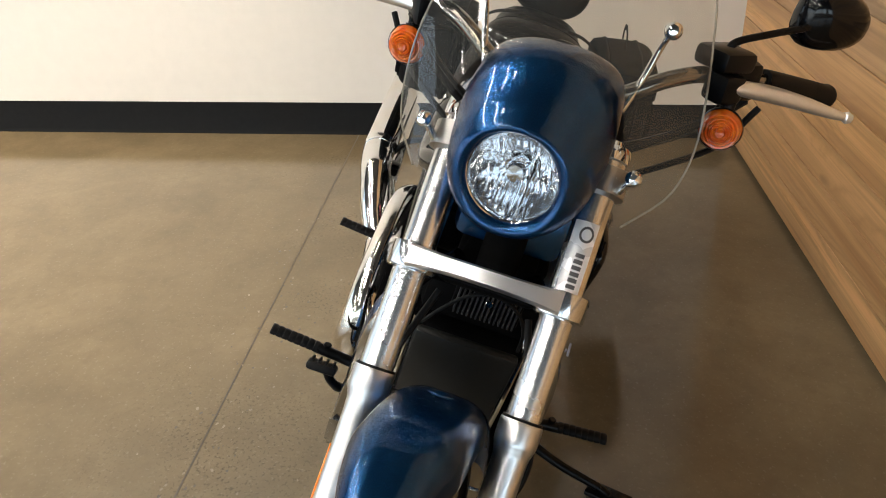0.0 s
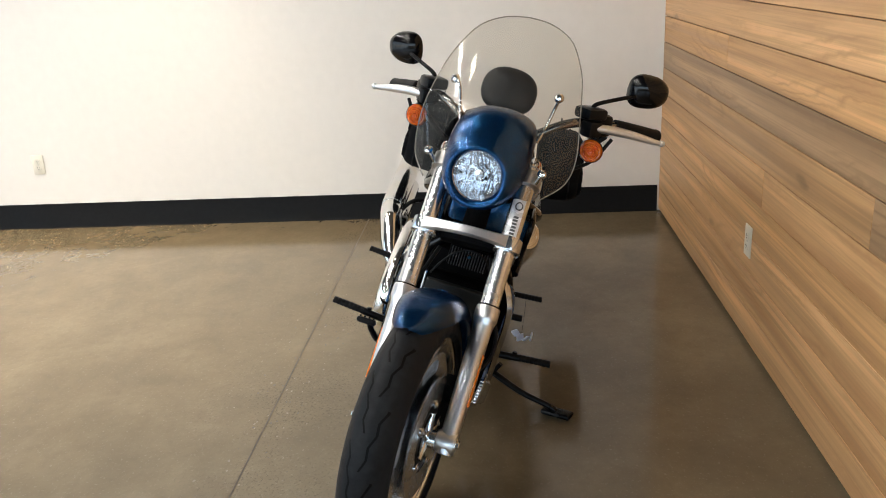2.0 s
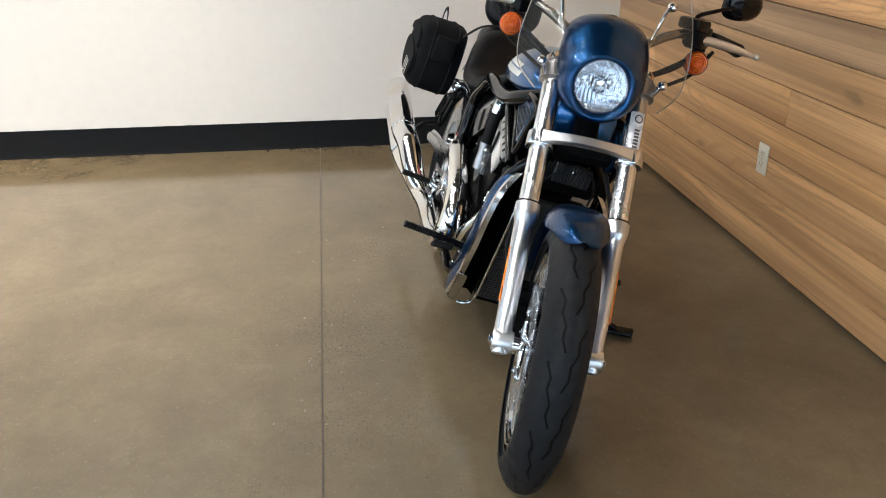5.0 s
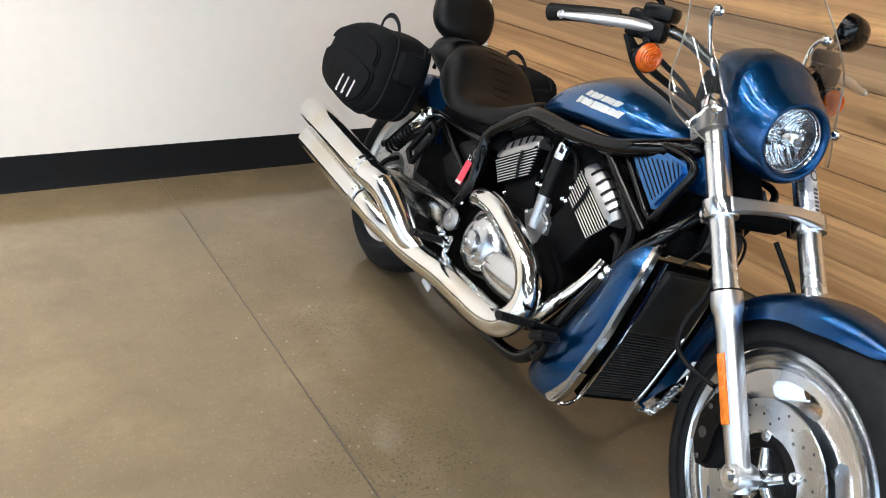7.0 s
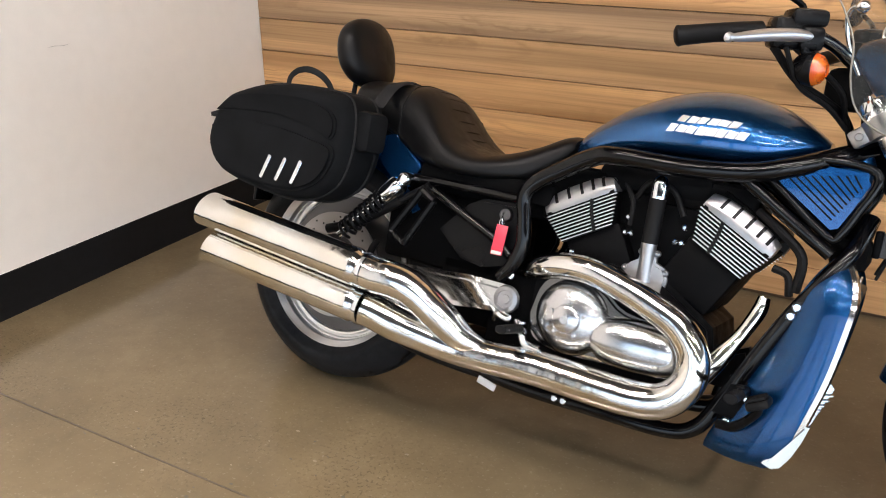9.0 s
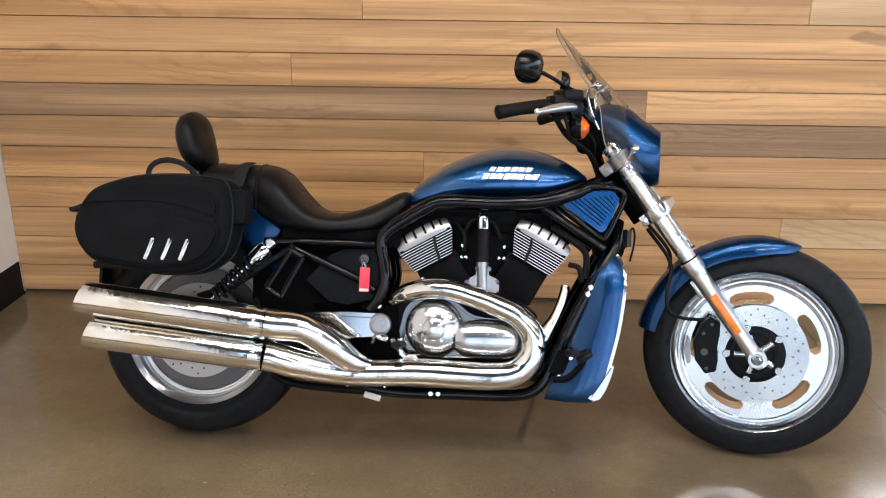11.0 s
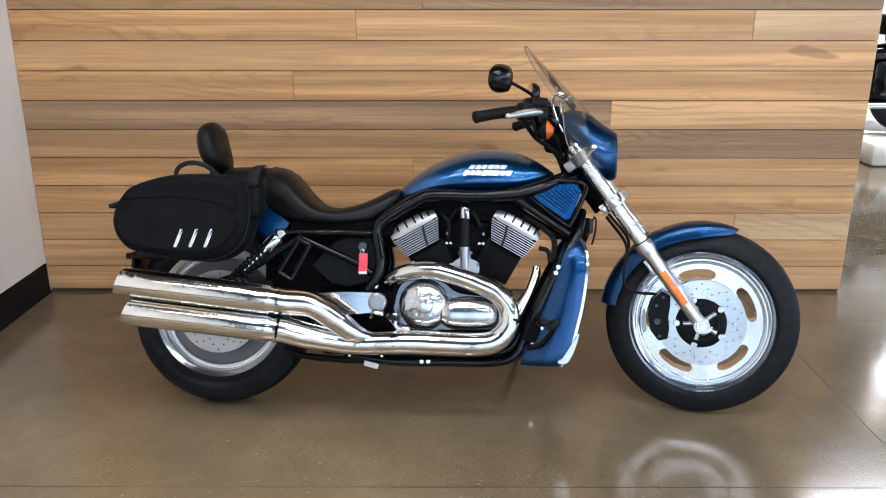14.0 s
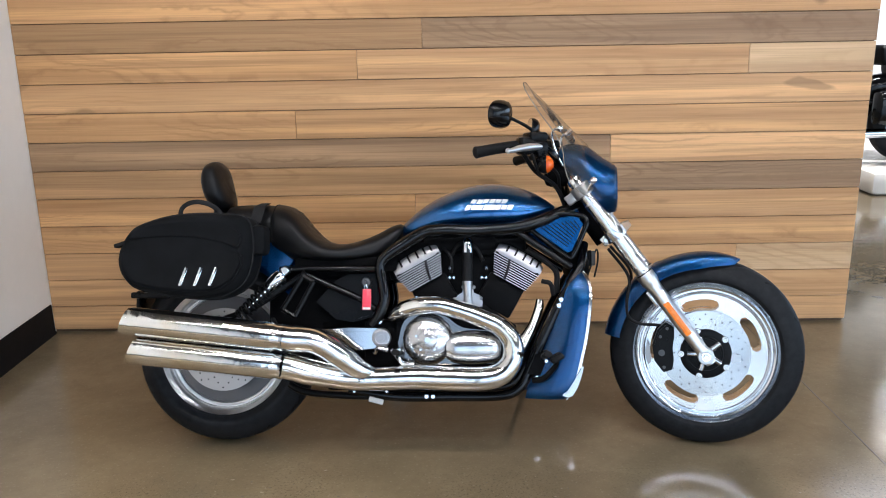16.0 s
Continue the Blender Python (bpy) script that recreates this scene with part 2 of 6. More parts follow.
def lens_orange():
    m = Nodes("orange_lens").set(Roughness=0.12, Transmission_Weight=0.35, IOR=1.45, Coat_Weight=0.6)
    v = m.coords((1, 1, 1))
    n = m.noise(v, 60, 2)
    m.color(m.ramp(n, (0.35, (0.86, 0.11, 0.006)), (0.65, (1.0, 0.23, 0.014))))
    m.bump(n, 0.6, 0.002)
    return m.mat


def glow(name, c, power):
    m = Nodes(name)
    m.bsdf.inputs["Emission Color"].default_value = (*c, 1)
    m.bsdf.inputs["Emission Strength"].default_value = power
    return m.mat


CONCRETE = concrete()
WHITE_WALL = grainy("painted_drywall", (0.80, 0.765, 0.715), 0.55, scale=220, vary=0.02, bump=0.12, depth=0.0005)
DARK_WALL = grainy("dark_grey_paint", (0.10, 0.10, 0.105), 0.6, scale=120, vary=0.08)
CEILING_MAT = grainy("dark_ceiling_paint", (0.07, 0.07, 0.072), 0.8, scale=90, vary=0.1)
BASE_RUBBER = grainy("black_cove_base", (0.006, 0.006, 0.0065), 0.55, scale=40, vary=0.3, spec=0.12)
JOINT_DARK = grainy("joint_filler", (0.062, 0.047, 0.032), 0.7, scale=90, vary=0.4)
GAP_DARK = grainy("dark_gap", (0.12, 0.07, 0.038), 0.8, scale=50, vary=0.3)
OUTLET_WHITE = grainy("almond_plastic", (0.74, 0.70, 0.60), 0.35, scale=80, vary=0.03, bump=0)
OUTLET_BLACK = grainy("black_plastic_slot", (0.03, 0.03, 0.03), 0.5)
BLUE = paint_blue()
CHROME = metal("chrome", (0.84, 0.87, 0.91), 0.03, 0.03)


def worn_chrome(name, c, rough):
    """Thin plating over hand-bent tube: faint dents, haze and a straw tint from heat."""
    m = Nodes(name).set(Metallic=1.0)
    v = m.coords()
    n, dents = m.noise(v, 7, 4), m.noise(v, 22, 2)
    m.color(m.ramp(n, (0.32, tuple(x * f for x, f in zip(c, (0.96, 0.90, 0.80)))), (0.55, c)))
    m.rough(m.range(m.noise(v, 30, 4, 0.6), rough, rough + 0.09, 0.35, 0.7))
    m.bump(dents, 0.5, 0.0024)
    return m.mat


CHROME_WARM = worn_chrome("exhaust_chrome", (0.80, 0.80, 0.79), 0.07)
POLISHED = metal("polished_aluminium", (0.70, 0.72, 0.75), 0.13, 0.08)
def turned(name, c):
    """Lathe-turned alloy: fine rings, with a highlight that fans out from the hub."""
    m = Nodes(name).set(Metallic=1.0, Anisotropic=0.8, Anisotropic_Rotation=0.0)
    t = m.add("ShaderNodeTangent")
    t.direction_type, t.axis = "RADIAL", "Y"
    m.link(t.outputs[0], m.bsdf.inputs["Tangent"])
    n = m.noise(m.coords(), 7, 3)
    m.color(m.ramp(n, (0.3, tuple(x * 0.9 for x in c)), (0.7, c)))
    m.rough(m.range(n, 0.22, 0.28, 0.35, 0.65))
    return m.mat


TURNED = turned("turned_alloy", (0.93, 0.95, 0.98))
FORK_ALU = metal("silver_fork_alloy", (0.78, 0.79, 0.81), 0.28, 0.08)
CAST_BRIGHT = metal("bright_cast_alloy", (0.86, 0.86, 0.87), 0.34, 0.10)
SATIN_CHROME = metal("satin_chrome", (0.60, 0.61, 0.63), 0.17, 0.08)
ALU_DULL = metal("dull_aluminium", (0.42, 0.42, 0.43), 0.28, 0.12)
SHROUD_TRIM = metal("bright_trim_metal", (0.52, 0.52, 0.52), 0.12, 0.06)
SWING_ALLOY = metal("satin_swing_alloy", (0.52, 0.53, 0.54), 0.12, 0.02)
FORK_CHROME = metal("satin_fork_chrome", (0.82, 0.84, 0.87), 0.22, 0.06)
RAD_FIN = grainy("dark_radiator_fin", (0.035, 0.036, 0.038), 0.4, scale=120, vary=0.2, spec=0.4)
LEVER_ALLOY = grainy("lever_alloy", (0.74, 0.75, 0.78), 0.32, metal=0.9, scale=120, vary=0.05, bump=0)
ROTOR_STEEL = turned("rotor_steel", (0.66, 0.69, 0.73))
CAST_SILVER = grainy("silver_cast_coat", (0.42, 0.42, 0.43), 0.32, metal=0.90, scale=160, vary=0.06, bump=0.1)
BRUSHED_GREY = metal("grey_wheel_alloy", (0.12, 0.12, 0.125), 0.36, 0.1)
BLACK_GLOSS = grainy("gloss_black_enamel", (0.002, 0.002, 0.0025), 0.10, scale=50, vary=0.2, bump=0.0, spec=0.30)
BLACK_SATIN = grainy("satin_black_plastic", (0.0035, 0.0035, 0.004), 0.30, scale=120, vary=0.25, spec=0.14)
ENGINE_BLACK = grainy("black_crackle_coat", (0.003, 0.003, 0.0034), 0.5, scale=320, vary=0.3, bump=0.4, depth=0.0006, spec=0.06)
RUBBER = grainy("black_rubber", (0.0055, 0.0055, 0.006), 0.55, scale=150, vary=0.3, bump=0.2, spec=0.16)
MATTE_BLACK = grainy("matte_black_core", (0.003, 0.003, 0.0033), 0.8, scale=200, vary=0.3, spec=0.04)
VINYL = grainy("black_seat_vinyl", (0.004, 0.004, 0.0045), 0.40, scale=420, vary=0.2, bump=0.3, depth=0.0004, spec=0.2)
TYRE = tyre_rubber()
NYLON = fabric("black_nylon", (0.0065, 0.007, 0.008))
WEB = fabric("black_webbing", (0.018, 0.018, 0.019))
SMOKED = glass("smoked_screen", (0.885, 0.870, 0.825), haze=0.03)
CLEAR = glass("clear_glass", (0.96, 0.97, 0.97))
ORANGE = lens_orange()
REFLECTOR = grainy("orange_reflector", (0.88, 0.21, 0.015), 0.25, scale=700, vary=0.25, coat=0.6)
RED_TAG = grainy("red_tag_plastic", (0.78, 0.05, 0.09), 0.35, scale=30, vary=0.1, bump=0)
WHITE_TAG = grainy("white_paper", (0.78, 0.76, 0.74), 0.5, scale=60, vary=0.05, bump=0)
SILVER_PRINT = grainy("silver_badge", (0.74, 0.74, 0.72), 0.3, metal=0.35, scale=90, vary=0.05, bump=0)
MIRROR = metal("mirror_glass", (0.8, 0.82, 0.84), 0.01, 0.0)
LAMP_GLOW = glow("warm_lamp", (1.0, 0.86, 0.66), 60.0)
STRIP_GLOW = glow("strip_diffuser", (1.0, 0.96, 0.9), 22.0)

# ---------------------------------------------------------------- building tools


def link_mesh(name, bm, mat, angle=38):
    me = bpy.data.meshes.new(name)
    bmesh.ops.recalc_face_normals(bm, faces=bm.faces)
    bm.to_mesh(me)
    bm.free()
    me.materials.append(mat)
    me.polygons.foreach_set("use_smooth", [True] * len(me.polygons))
    me.set_sharp_from_angle(angle=radians(angle))
    return new(name, me)


def part(name, bm, mat, parent, label="", m=None, angle=38):
    ob = link_mesh(name, bm, mat, angle)
    ob.parent = parent
    if m is not None:
        ob.matrix_basis = m
    return tagged(ob, label)


def thing(name, label, category, m=None, group="", kind=""):
    ob = new(name)
    ob.empty_display_size = 0.1
    if m is not None:
        ob.matrix_basis = m
    return tagged(ob, label, category, group, kind)


def box(bm, c, size, bevel=0.0, m=None, seg=2):
    mat = Matrix.Translation(c) @ (m or Matrix.Identity(4)) @ Matrix.Diagonal((*size, 1))
    made = bmesh.ops.create_cube(bm, size=1.0, matrix=mat)["verts"]
    if bevel:
        edges = list({e for v in made for e in v.link_edges})
        bmesh.ops.bevel(bm, geom=edges, offset=bevel, segments=seg, affect="EDGES", profile=0.5)
    return bm


def slab(x0, y0, z0, x1, y1, z1, bevel=0.0):
    return box(bmesh.new(), ((x0 + x1) / 2, (y0 + y1) / 2, (z0 + z1) / 2), (x1 - x0, y1 - y0, z1 - z0), bevel)


def skin(bm, rings, closed=True, caps=True):
    """Joins rings of equally many points into one surface."""
    rows = [[bm.verts.new(p) for p in ring] for ring in rings]
    n = len(rows[0])
    for a, b in zip(rows, rows[1:]):
        for i in range(n if closed else n - 1):
            j = (i + 1) % n
            bm.faces.new((a[i], a[j], b[j], b[i]))
    if caps and closed:
        bm.faces.new(rows[0][::-1])
        bm.faces.new(rows[-1])
    return rows


def spline(pts, sub=6):
    """A smooth run through the points (Catmull-Rom), with any number of values a point."""
    p = [np.array(v, float) for v in pts]
    p = [2 * p[0] - p[1], *p, 2 * p[-1] - p[-2]]
    out = []
    for a, b, c, d in zip(p, p[1:], p[2:], p[3:]):
        for k in range(sub):
            t = k / sub
            out.append(0.5 * (2 * b + (c - a) * t + (2 * a - 5 * b + 4 * c - d) * t * t + (3 * b - a - 3 * c + d) * t**3))
    return out + [p[-2]]


def tube(bm, pts, r, sides=14, sub=6, flat=1.0):
    """A round bar along points (x, y, z) or (x, y, z, radius)."""
    rows = spline([(*p, r) if len(p) == 3 else p for p in pts], sub)
    way = [Vector(p[:3]) for p in rows]
    rings, side = [], None
    for n, p in enumerate(rows):
        ahead = (way[min(n + 1, len(way) - 1)] - way[max(n - 1, 0)]).normalized()
        if side is None:
            side = ahead.cross(Vector((0, 1, 0)) if abs(ahead.y) < 0.9 else Vector((0, 0, 1))).normalized()
        side = (side - ahead * side.dot(ahead)).normalized()
        up = ahead.cross(side)
        rings.append([way[n] + (side * math.cos(a) + up * math.sin(a) * flat) * max(p[3], 0.0005) for a in np.linspace(0, 2 * math.pi, sides, endpoint=False)])
    skin(bm, rings)
    return bm


def rod(bm, a, b, r, r2=None, sides=16):
    return tube(bm, [(*a, r), (*b, r if r2 is None else r2)], r, sides, 1)


def lathe(bm, prof, c, axis=(0, 1, 0), sides=48, arc=(0, 360)):
    """Turns a profile of (radius, height along the axis) round the axis through c."""
    ax = Vector(axis).normalized()
    u = ax.cross(Vector((0, 0, 1)) if abs(ax.z) < 0.9 else Vector((1, 0, 0))).normalized()
    w = ax.cross(u)
    full = arc == (0, 360)
    turns = np.radians(np.linspace(*arc, sides, endpoint=not full))
    rows = []
    for r, hgt in prof:
        rows.append([bm.verts.new(Vector(c) + ax * hgt + (u * math.cos(a) + w * math.sin(a)) * max(r, 1e-4)) for a in turns])
    for a, b in zip(rows, rows[1:]):
        for i in range(sides if full else sides - 1):
            j = (i + 1) % sides
            bm.faces.new((a[i], a[j], b[j], b[i]))
    return bm


def disc(bm, c, r, axis=(0, 1, 0), thick=0.002, sides=20, round_edge=0.3):
    e = thick * round_edge
    return lathe(bm, [(0, 0), (r, 0), (r, thick - e), (r - e, thick), (0, thick)], c, axis, sides)


def plate(bm, poly, y0, y1, bevel=0.0, smooth=0):
    """A plate with the side outline poly of (x, z), from y0 to y1."""
    pts = [tuple(p) for p in (spline([*poly, poly[0]], smooth)[:-1] if smooth else poly)]
    a = [bm.verts.new((x, y0, z)) for x, z in pts]
    f = bm.faces.new(a)
    ext = bmesh.ops.extrude_face_region(bm, geom=[f])["geom"]
    moved = [g for g in ext if isinstance(g, bmesh.types.BMVert)]
    bmesh.ops.translate(bm, verts=moved, vec=(0, y1 - y0, 0))
    if bevel:
        ring = {e for v in a + moved for e in v.link_edges if len({w.co.y for w in e.verts}) == 1}
        bmesh.ops.bevel(bm, geom=list(ring), offset=bevel, segments=2, affect="EDGES")
    return bm


def oval(c, a, b_up, b_down, e=2.2, sides=36, e_low=None):
    """A ring in the plane x = c.x: half-width a, heights above and below c."""
    out = []
    for t in np.linspace(0, 2 * math.pi, sides, endpoint=False):
        ct, st = math.cos(t), math.sin(t)
        p = e if st >= 0 else (e_low or e)
        y = math.copysign(abs(ct) ** (2 / p), ct) * a
        z = math.copysign(abs(st) ** (2 / p), st) * (b_up if st >= 0 else b_down)
        out.append((c[0], c[1] + y, c[2] + z))
    return out


def polar(bm, c, radii, sides, keep, y0, y1):
    """A flat ring round the y axis through c, without the cells that keep() refuses."""
    vs = {}

    def vert(i, j, k):
        key = (i, j % sides, k)
        if key not in vs:
            a = 2 * math.pi * j / sides
            vs[key] = bm.verts.new((c[0] + radii[i] * math.cos(a), c[1] + (y0, y1)[k], c[2] + radii[i] * math.sin(a)))
        return vs[key]

    cells = {(i, j) for i in range(len(radii) - 1) for j in range(sides) if keep((radii[i] + radii[i + 1]) / 2, 360 * (j + 0.5) / sides)}
    for i, j in cells:
        for k in (0, 1):
            bm.faces.new([vert(i, j, k), vert(i + 1, j, k), vert(i + 1, j + 1, k), vert(i, j + 1, k)])
        if (i - 1, j) not in cells:
            bm.faces.new([vert(i, j, 0), vert(i, j + 1, 0), vert(i, j + 1, 1), vert(i, j, 1)])
        if (i + 1, j) not in cells:
            bm.faces.new([vert(i + 1, j, 0), vert(i + 1, j + 1, 0), vert(i + 1, j + 1, 1), vert(i + 1, j, 1)])
        for dj in (0, 1):
            if (i, (j + (1 if dj else -1)) % sides) not in cells:
                bm.faces.new([vert(i, j + dj, 0), vert(i + 1, j + dj, 0), vert(i + 1, j + dj, 1), vert(i, j + dj, 1)])
    return bm


def thicken(bm, t):
    bmesh.ops.solidify(bm, geom=list(bm.faces), thickness=t)
    return bm


def structure(name, bm, mat, label, parent=None, category="", angle=38):
    ob = link_mesh(name, bm, mat, angle)
    ob.parent = parent
    return tagged(ob, label, category or name.split("_")[0], kind="structure")


# ---------------------------------------------------------------- the room
floor = structure("floor", slab(-0.15, -40, -0.2, 40, 8.15, 0), CONCRETE, "polished tan concrete showroom floor with saw-cut joints")
structure("ceiling", slab(-0.15, -7.65, CEIL, 12.15, 8.15, CEIL + 0.15), CEILING_MAT, "dark painted open showroom ceiling")
wall_west = structure("wall_west", slab(-0.15, -7.65, 0, 0, 8.15, CEIL), WHITE_WALL, "white painted drywall behind the motorcycle")
structure("wall_north", slab(0, 8.0, 0, 12.15, 8.15, CEIL), WHITE_WALL, "white painted far wall of the showroom")

# the glazed side: piers, sills and headers round the openings
side = bmesh.new()
stops = [-7.65, *[v for w in SIDE_WINDOWS for v in w], 8.0]
for a, b in zip(stops[::2], stops[1::2]):
    box(side, (12.075, (a + b) / 2, CEIL / 2), (0.15, b - a, CEIL))
structure("wall_east", side, WHITE_WALL, "white painted piers between tall side windows")
for n, (a, b) in enumerate(SIDE_WINDOWS):
    bm = bmesh.new()
    box(bm, (12.075, (a + b) / 2, 0.48), (0.13, b - a, 0.96))
    box(bm, (12.075, (a + b) / 2, CEIL - 0.31), (0.13, b - a, 0.62))
    structure(f"window_{n + 7}", bm, WHITE_WALL, "white sill and header of a tall side window", category="window")

# the glazed front: a low sill, piers between the openings, a header; unseen, kept dark to lower the fill
front = bmesh.new()
stops = [0.0, *[v for w in WINDOWS for v in w], 12.0]
for a, b in zip(stops[::2], stops[1::2]):
    box(front, ((a + b) / 2, -7.575, CEIL / 2), (b - a, 0.15, CEIL))
structure("wall_south", front, DARK_WALL, "dark grey piers between tall shop windows")
for n, (a, b) in enumerate(WINDOWS):
    bm = bmesh.new()
    box(bm, ((a + b) / 2, -7.575, 0.03), (b - a, 0.13, 0.06))
    box(bm, ((a + b) / 2, -7.575, CEIL - 0.31), (b - a, 0.13, 0.62))
    structure(f"window_{n + 1}", bm, DARK_WALL, "dark sill and header of a tall shop window", category="window")

# saw-cut joints in the slab
for name, bm in (("joint_1", slab(0.01, -1.6662, -0.02, 12, -1.6614, 0.0006)), ("joint_2", slab(3.3914, -7.4, -0.02, 3.3962, 8.0, 0.0007))):
    structure(name, bm, JOINT_DARK, "dark saw-cut joint in the concrete slab", category="joint")


# small chips and pits along the joint where the slab has spalled
chips = random.Random(11)
for name, tone, count, label in (("floor_chips", (0.155, 0.120, 0.078), 80, "pale chips and grit along the floor joint"), ("floor_pits", (0.055, 0.042, 0.028), 110, "small dark pits in the concrete floor")):
    verts, faces = [], []
    for n in range(count):
        x = chips.gauss(1.9, 0.45) if n % 3 else chips.uniform(0.7, 3.2)
        y = -1.64 + chips.gauss(0.03, 0.09)
        r, base = chips.uniform(0.001, 0.0045), len(verts)
        for k in range(7):
            a = 2 * math.pi * k / 7
            q = r * chips.uniform(0.5, 1.25)
            verts.append((x + q * 1.5 * math.cos(a), y + q * math.sin(a), 0.0011))
        faces.append(tuple(range(base, base + 7)))
    chip_mesh = bpy.data.meshes.new(name)
    chip_mesh.from_pydata(verts, [], faces)
    chip_mesh.materials.append(grainy(name + "_concrete", tone, 0.7, scale=300, vary=0.35))
    tagged(new(name, chip_mesh), label, "floor marks", kind="stuff")


def cove_base(name, a, b, out):
    """A rubber skirting with a rounded top and a small toe, from a to b along y or x."""
    bm = bmesh.new()
    prof = [(0.0, 0.0), (0.014, 0.0), (0.012, 0.006), (0.006, 0.016), (0.005, 0.142), (0.0035, 0.148), (0.0, 0.149)]
    skin(bm, [[(p[0] + out[0] * d, p[1] + out[1] * d, z) for d, z in prof] for p in (a, b)])
    return structure(name, bm, BASE_RUBBER, "black rubber cove base along the wall foot", category="baseboard")


cove_base("baseboard", (0.0, -7.5), (0.0, -0.012), (1, 0))
cove_base("baseboard", (0.0, 8.0), (12.0, 8.0), (0, -1))

# ---------------------------------------------------------------- the cedar partition
WALL_END, ROW = 3.892, 0.1335
wall_wood = structure("wall_wood", slab(0.0, 0.014, 0.0, WALL_END - 0.004, 0.16, CEIL), GAP_DARK, "partition wall clad in horizontal cedar boards")
# each row of boards: (x of its right end, tone) from the white wall to the free end
ROWS = [
    [(WALL_END, "p")],
    [(WALL_END, "p")],
    [(3.336, "p"), (WALL_END, "l")],
    [(WALL_END, "t")],
    [(1.80, "t"), (WALL_END, "p")],
    [(2.62, "m"), (WALL_END, "d")],
    [(2.714, "d"), (WALL_END, "p")],
    [(1.257, "t"), (WALL_END, "t")],
    [(WALL_END, "p")],
    [(1.552, "t"), (3.326, "p"), (WALL_END, "l")],
    [(1.849, "m"), (WALL_END, "d")],
    [(WALL_END, "t")],
]
extra = random.Random(5)
while len(ROWS) * ROW < CEIL:
    cut = extra.uniform(0.7, 3.2)
    ROWS.append([(cut, extra.choice("tlpm")), (WALL_END, extra.choice("tlpmd"))])
for n, row in enumerate(ROWS):
    x = 0.002
    z0, z1 = n * ROW + 0.0026, min((n + 1) * ROW, CEIL) - 0.0005
    if n == 0:
        z0 = 0.016
    for end, tone in row:
        wide, high = end - x - 0.0012, z1 - z0
        bm = box(bmesh.new(), (0, 0, 0), (wide, 0.018, high), 0.0012, seg=1)
        board = part("board", bm, WOOD[tone], wall_wood, m=Matrix.Translation((x + wide / 2, 0.0065, (z0 + z1) / 2)))
        x = end


def outlet(m, label):
    """A duplex socket behind a small cover plate; the plate faces -y."""
    ob = thing("wall_outlet", label, "outlet", m)
    part("cover_plate", box(bmesh.new(), (0, -0.003, 0), (0.07, 0.006, 0.115), 0.0025), OUTLET_WHITE, ob)
    for dz in (0.0195, -0.0195):
        bm = bmesh.new()
        plate(bm, [(0.017 * math.cos(a) * 1.0, dz + max(-0.0135, min(0.0135, 0.017 * math.sin(a)))) for a in np.linspace(0, 2 * math.pi, 24, endpoint=False)], -0.006, -0.0085, 0.0006)
        sock = part("socket", bm, OUTLET_WHITE, ob)
        for dx, dzz, hh in ((-0.006, 0.003, 0.008), (0.006, 0.003, 0.0065)):
            part("slot", box(bmesh.new(), (dx, -0.0086, dz + dzz), (0.0016, 0.001, hh)), OUTLET_BLACK, sock)
        bm = bmesh.new()
        disc(bm, (0, -0.0082, dz - 0.007), 0.0026, (0, -1, 0), 0.0009, 12)
        part("slot", bm, OUTLET_BLACK, sock)
    bm = bmesh.new()
    disc(bm, (0, -0.006, 0), 0.003, (0, -1, 0), 0.0012, 14)
    part("screw", bm, ALU_DULL, ob)
    return ob


outlet(pose(1.693, -0.0026, 0.383), "almond duplex power outlet on the cedar boards")
outlet(pose(0.0, -3.595, 0.389, 0, 0, 90), "almond duplex power outlet on the white wall")

# a scuff on the white wall
bm = bmesh.new()
tube(bm, [(0.0004, -1.03, 0.826, 0.0006), (0.0004, -1.005, 0.828, 0.004), (0.0004, -0.975, 0.825, 0.003), (0.0004, -0.945, 0.827, 0.0006)], 0.003, 6, 4, 0.15)
structure("wall_scuff", bm, grainy("grey_scuff", (0.36, 0.34, 0.32), 0.6), "grey scuff mark on the white wall", category="mark")


def downlight(x, y):
    ob = thing("ceiling_spotlight", "round white recessed spotlight in the ceiling, lit, some of them added as fill", "lamp", pose(x, y, CEIL), "ceiling spotlights")
    bm = bmesh.new()
    lathe(bm, [(0.075, 0.0), (0.078, -0.004), (0.098, -0.005), (0.102, 0.0)], (0, 0, 0), (0, 0, 1), 32)
    part("trim_ring", bm, WHITE_TAG, ob)
    bm = bmesh.new()
    disc(bm, (0, 0, -0.001), 0.075, (0, 0, -1), 0.003, 28)
    part("lens", bm, LAMP_GLOW, ob)
    return ob


def strip_light(x, y):
    ob = thing("strip_light", "long white strip light under the ceiling, lit, most of them added as fill", "lamp", pose(x, y, CEIL), "ceiling strip lights")
    bm = bmesh.new()
    box(bm, (0, 0, -0.16), (2.44, 0.12, 0.07), 0.012)
    part("housing", bm, WHITE_TAG, ob)
    bm = bmesh.new()
    box(bm, (0, 0, -0.20), (2.4, 0.10, 0.014), 0.004)
    part("diffuser", bm, STRIP_GLOW, ob)
    for dx in (-0.9, 0.9):
        bm = bmesh.new()
        rod(bm, (dx, 0, 0), (dx, 0, -0.13), 0.006)
        part("hanger", bm, ALU_DULL, ob)
    return ob


strip = strip_light(*STRIPS[0])
# from the third on, these fixtures only house added fill lamps
for sx, sy in STRIPS[1:]:
    copy_thing(strip, pose(sx, sy, CEIL))
spot = downlight(*SPOTS[0])
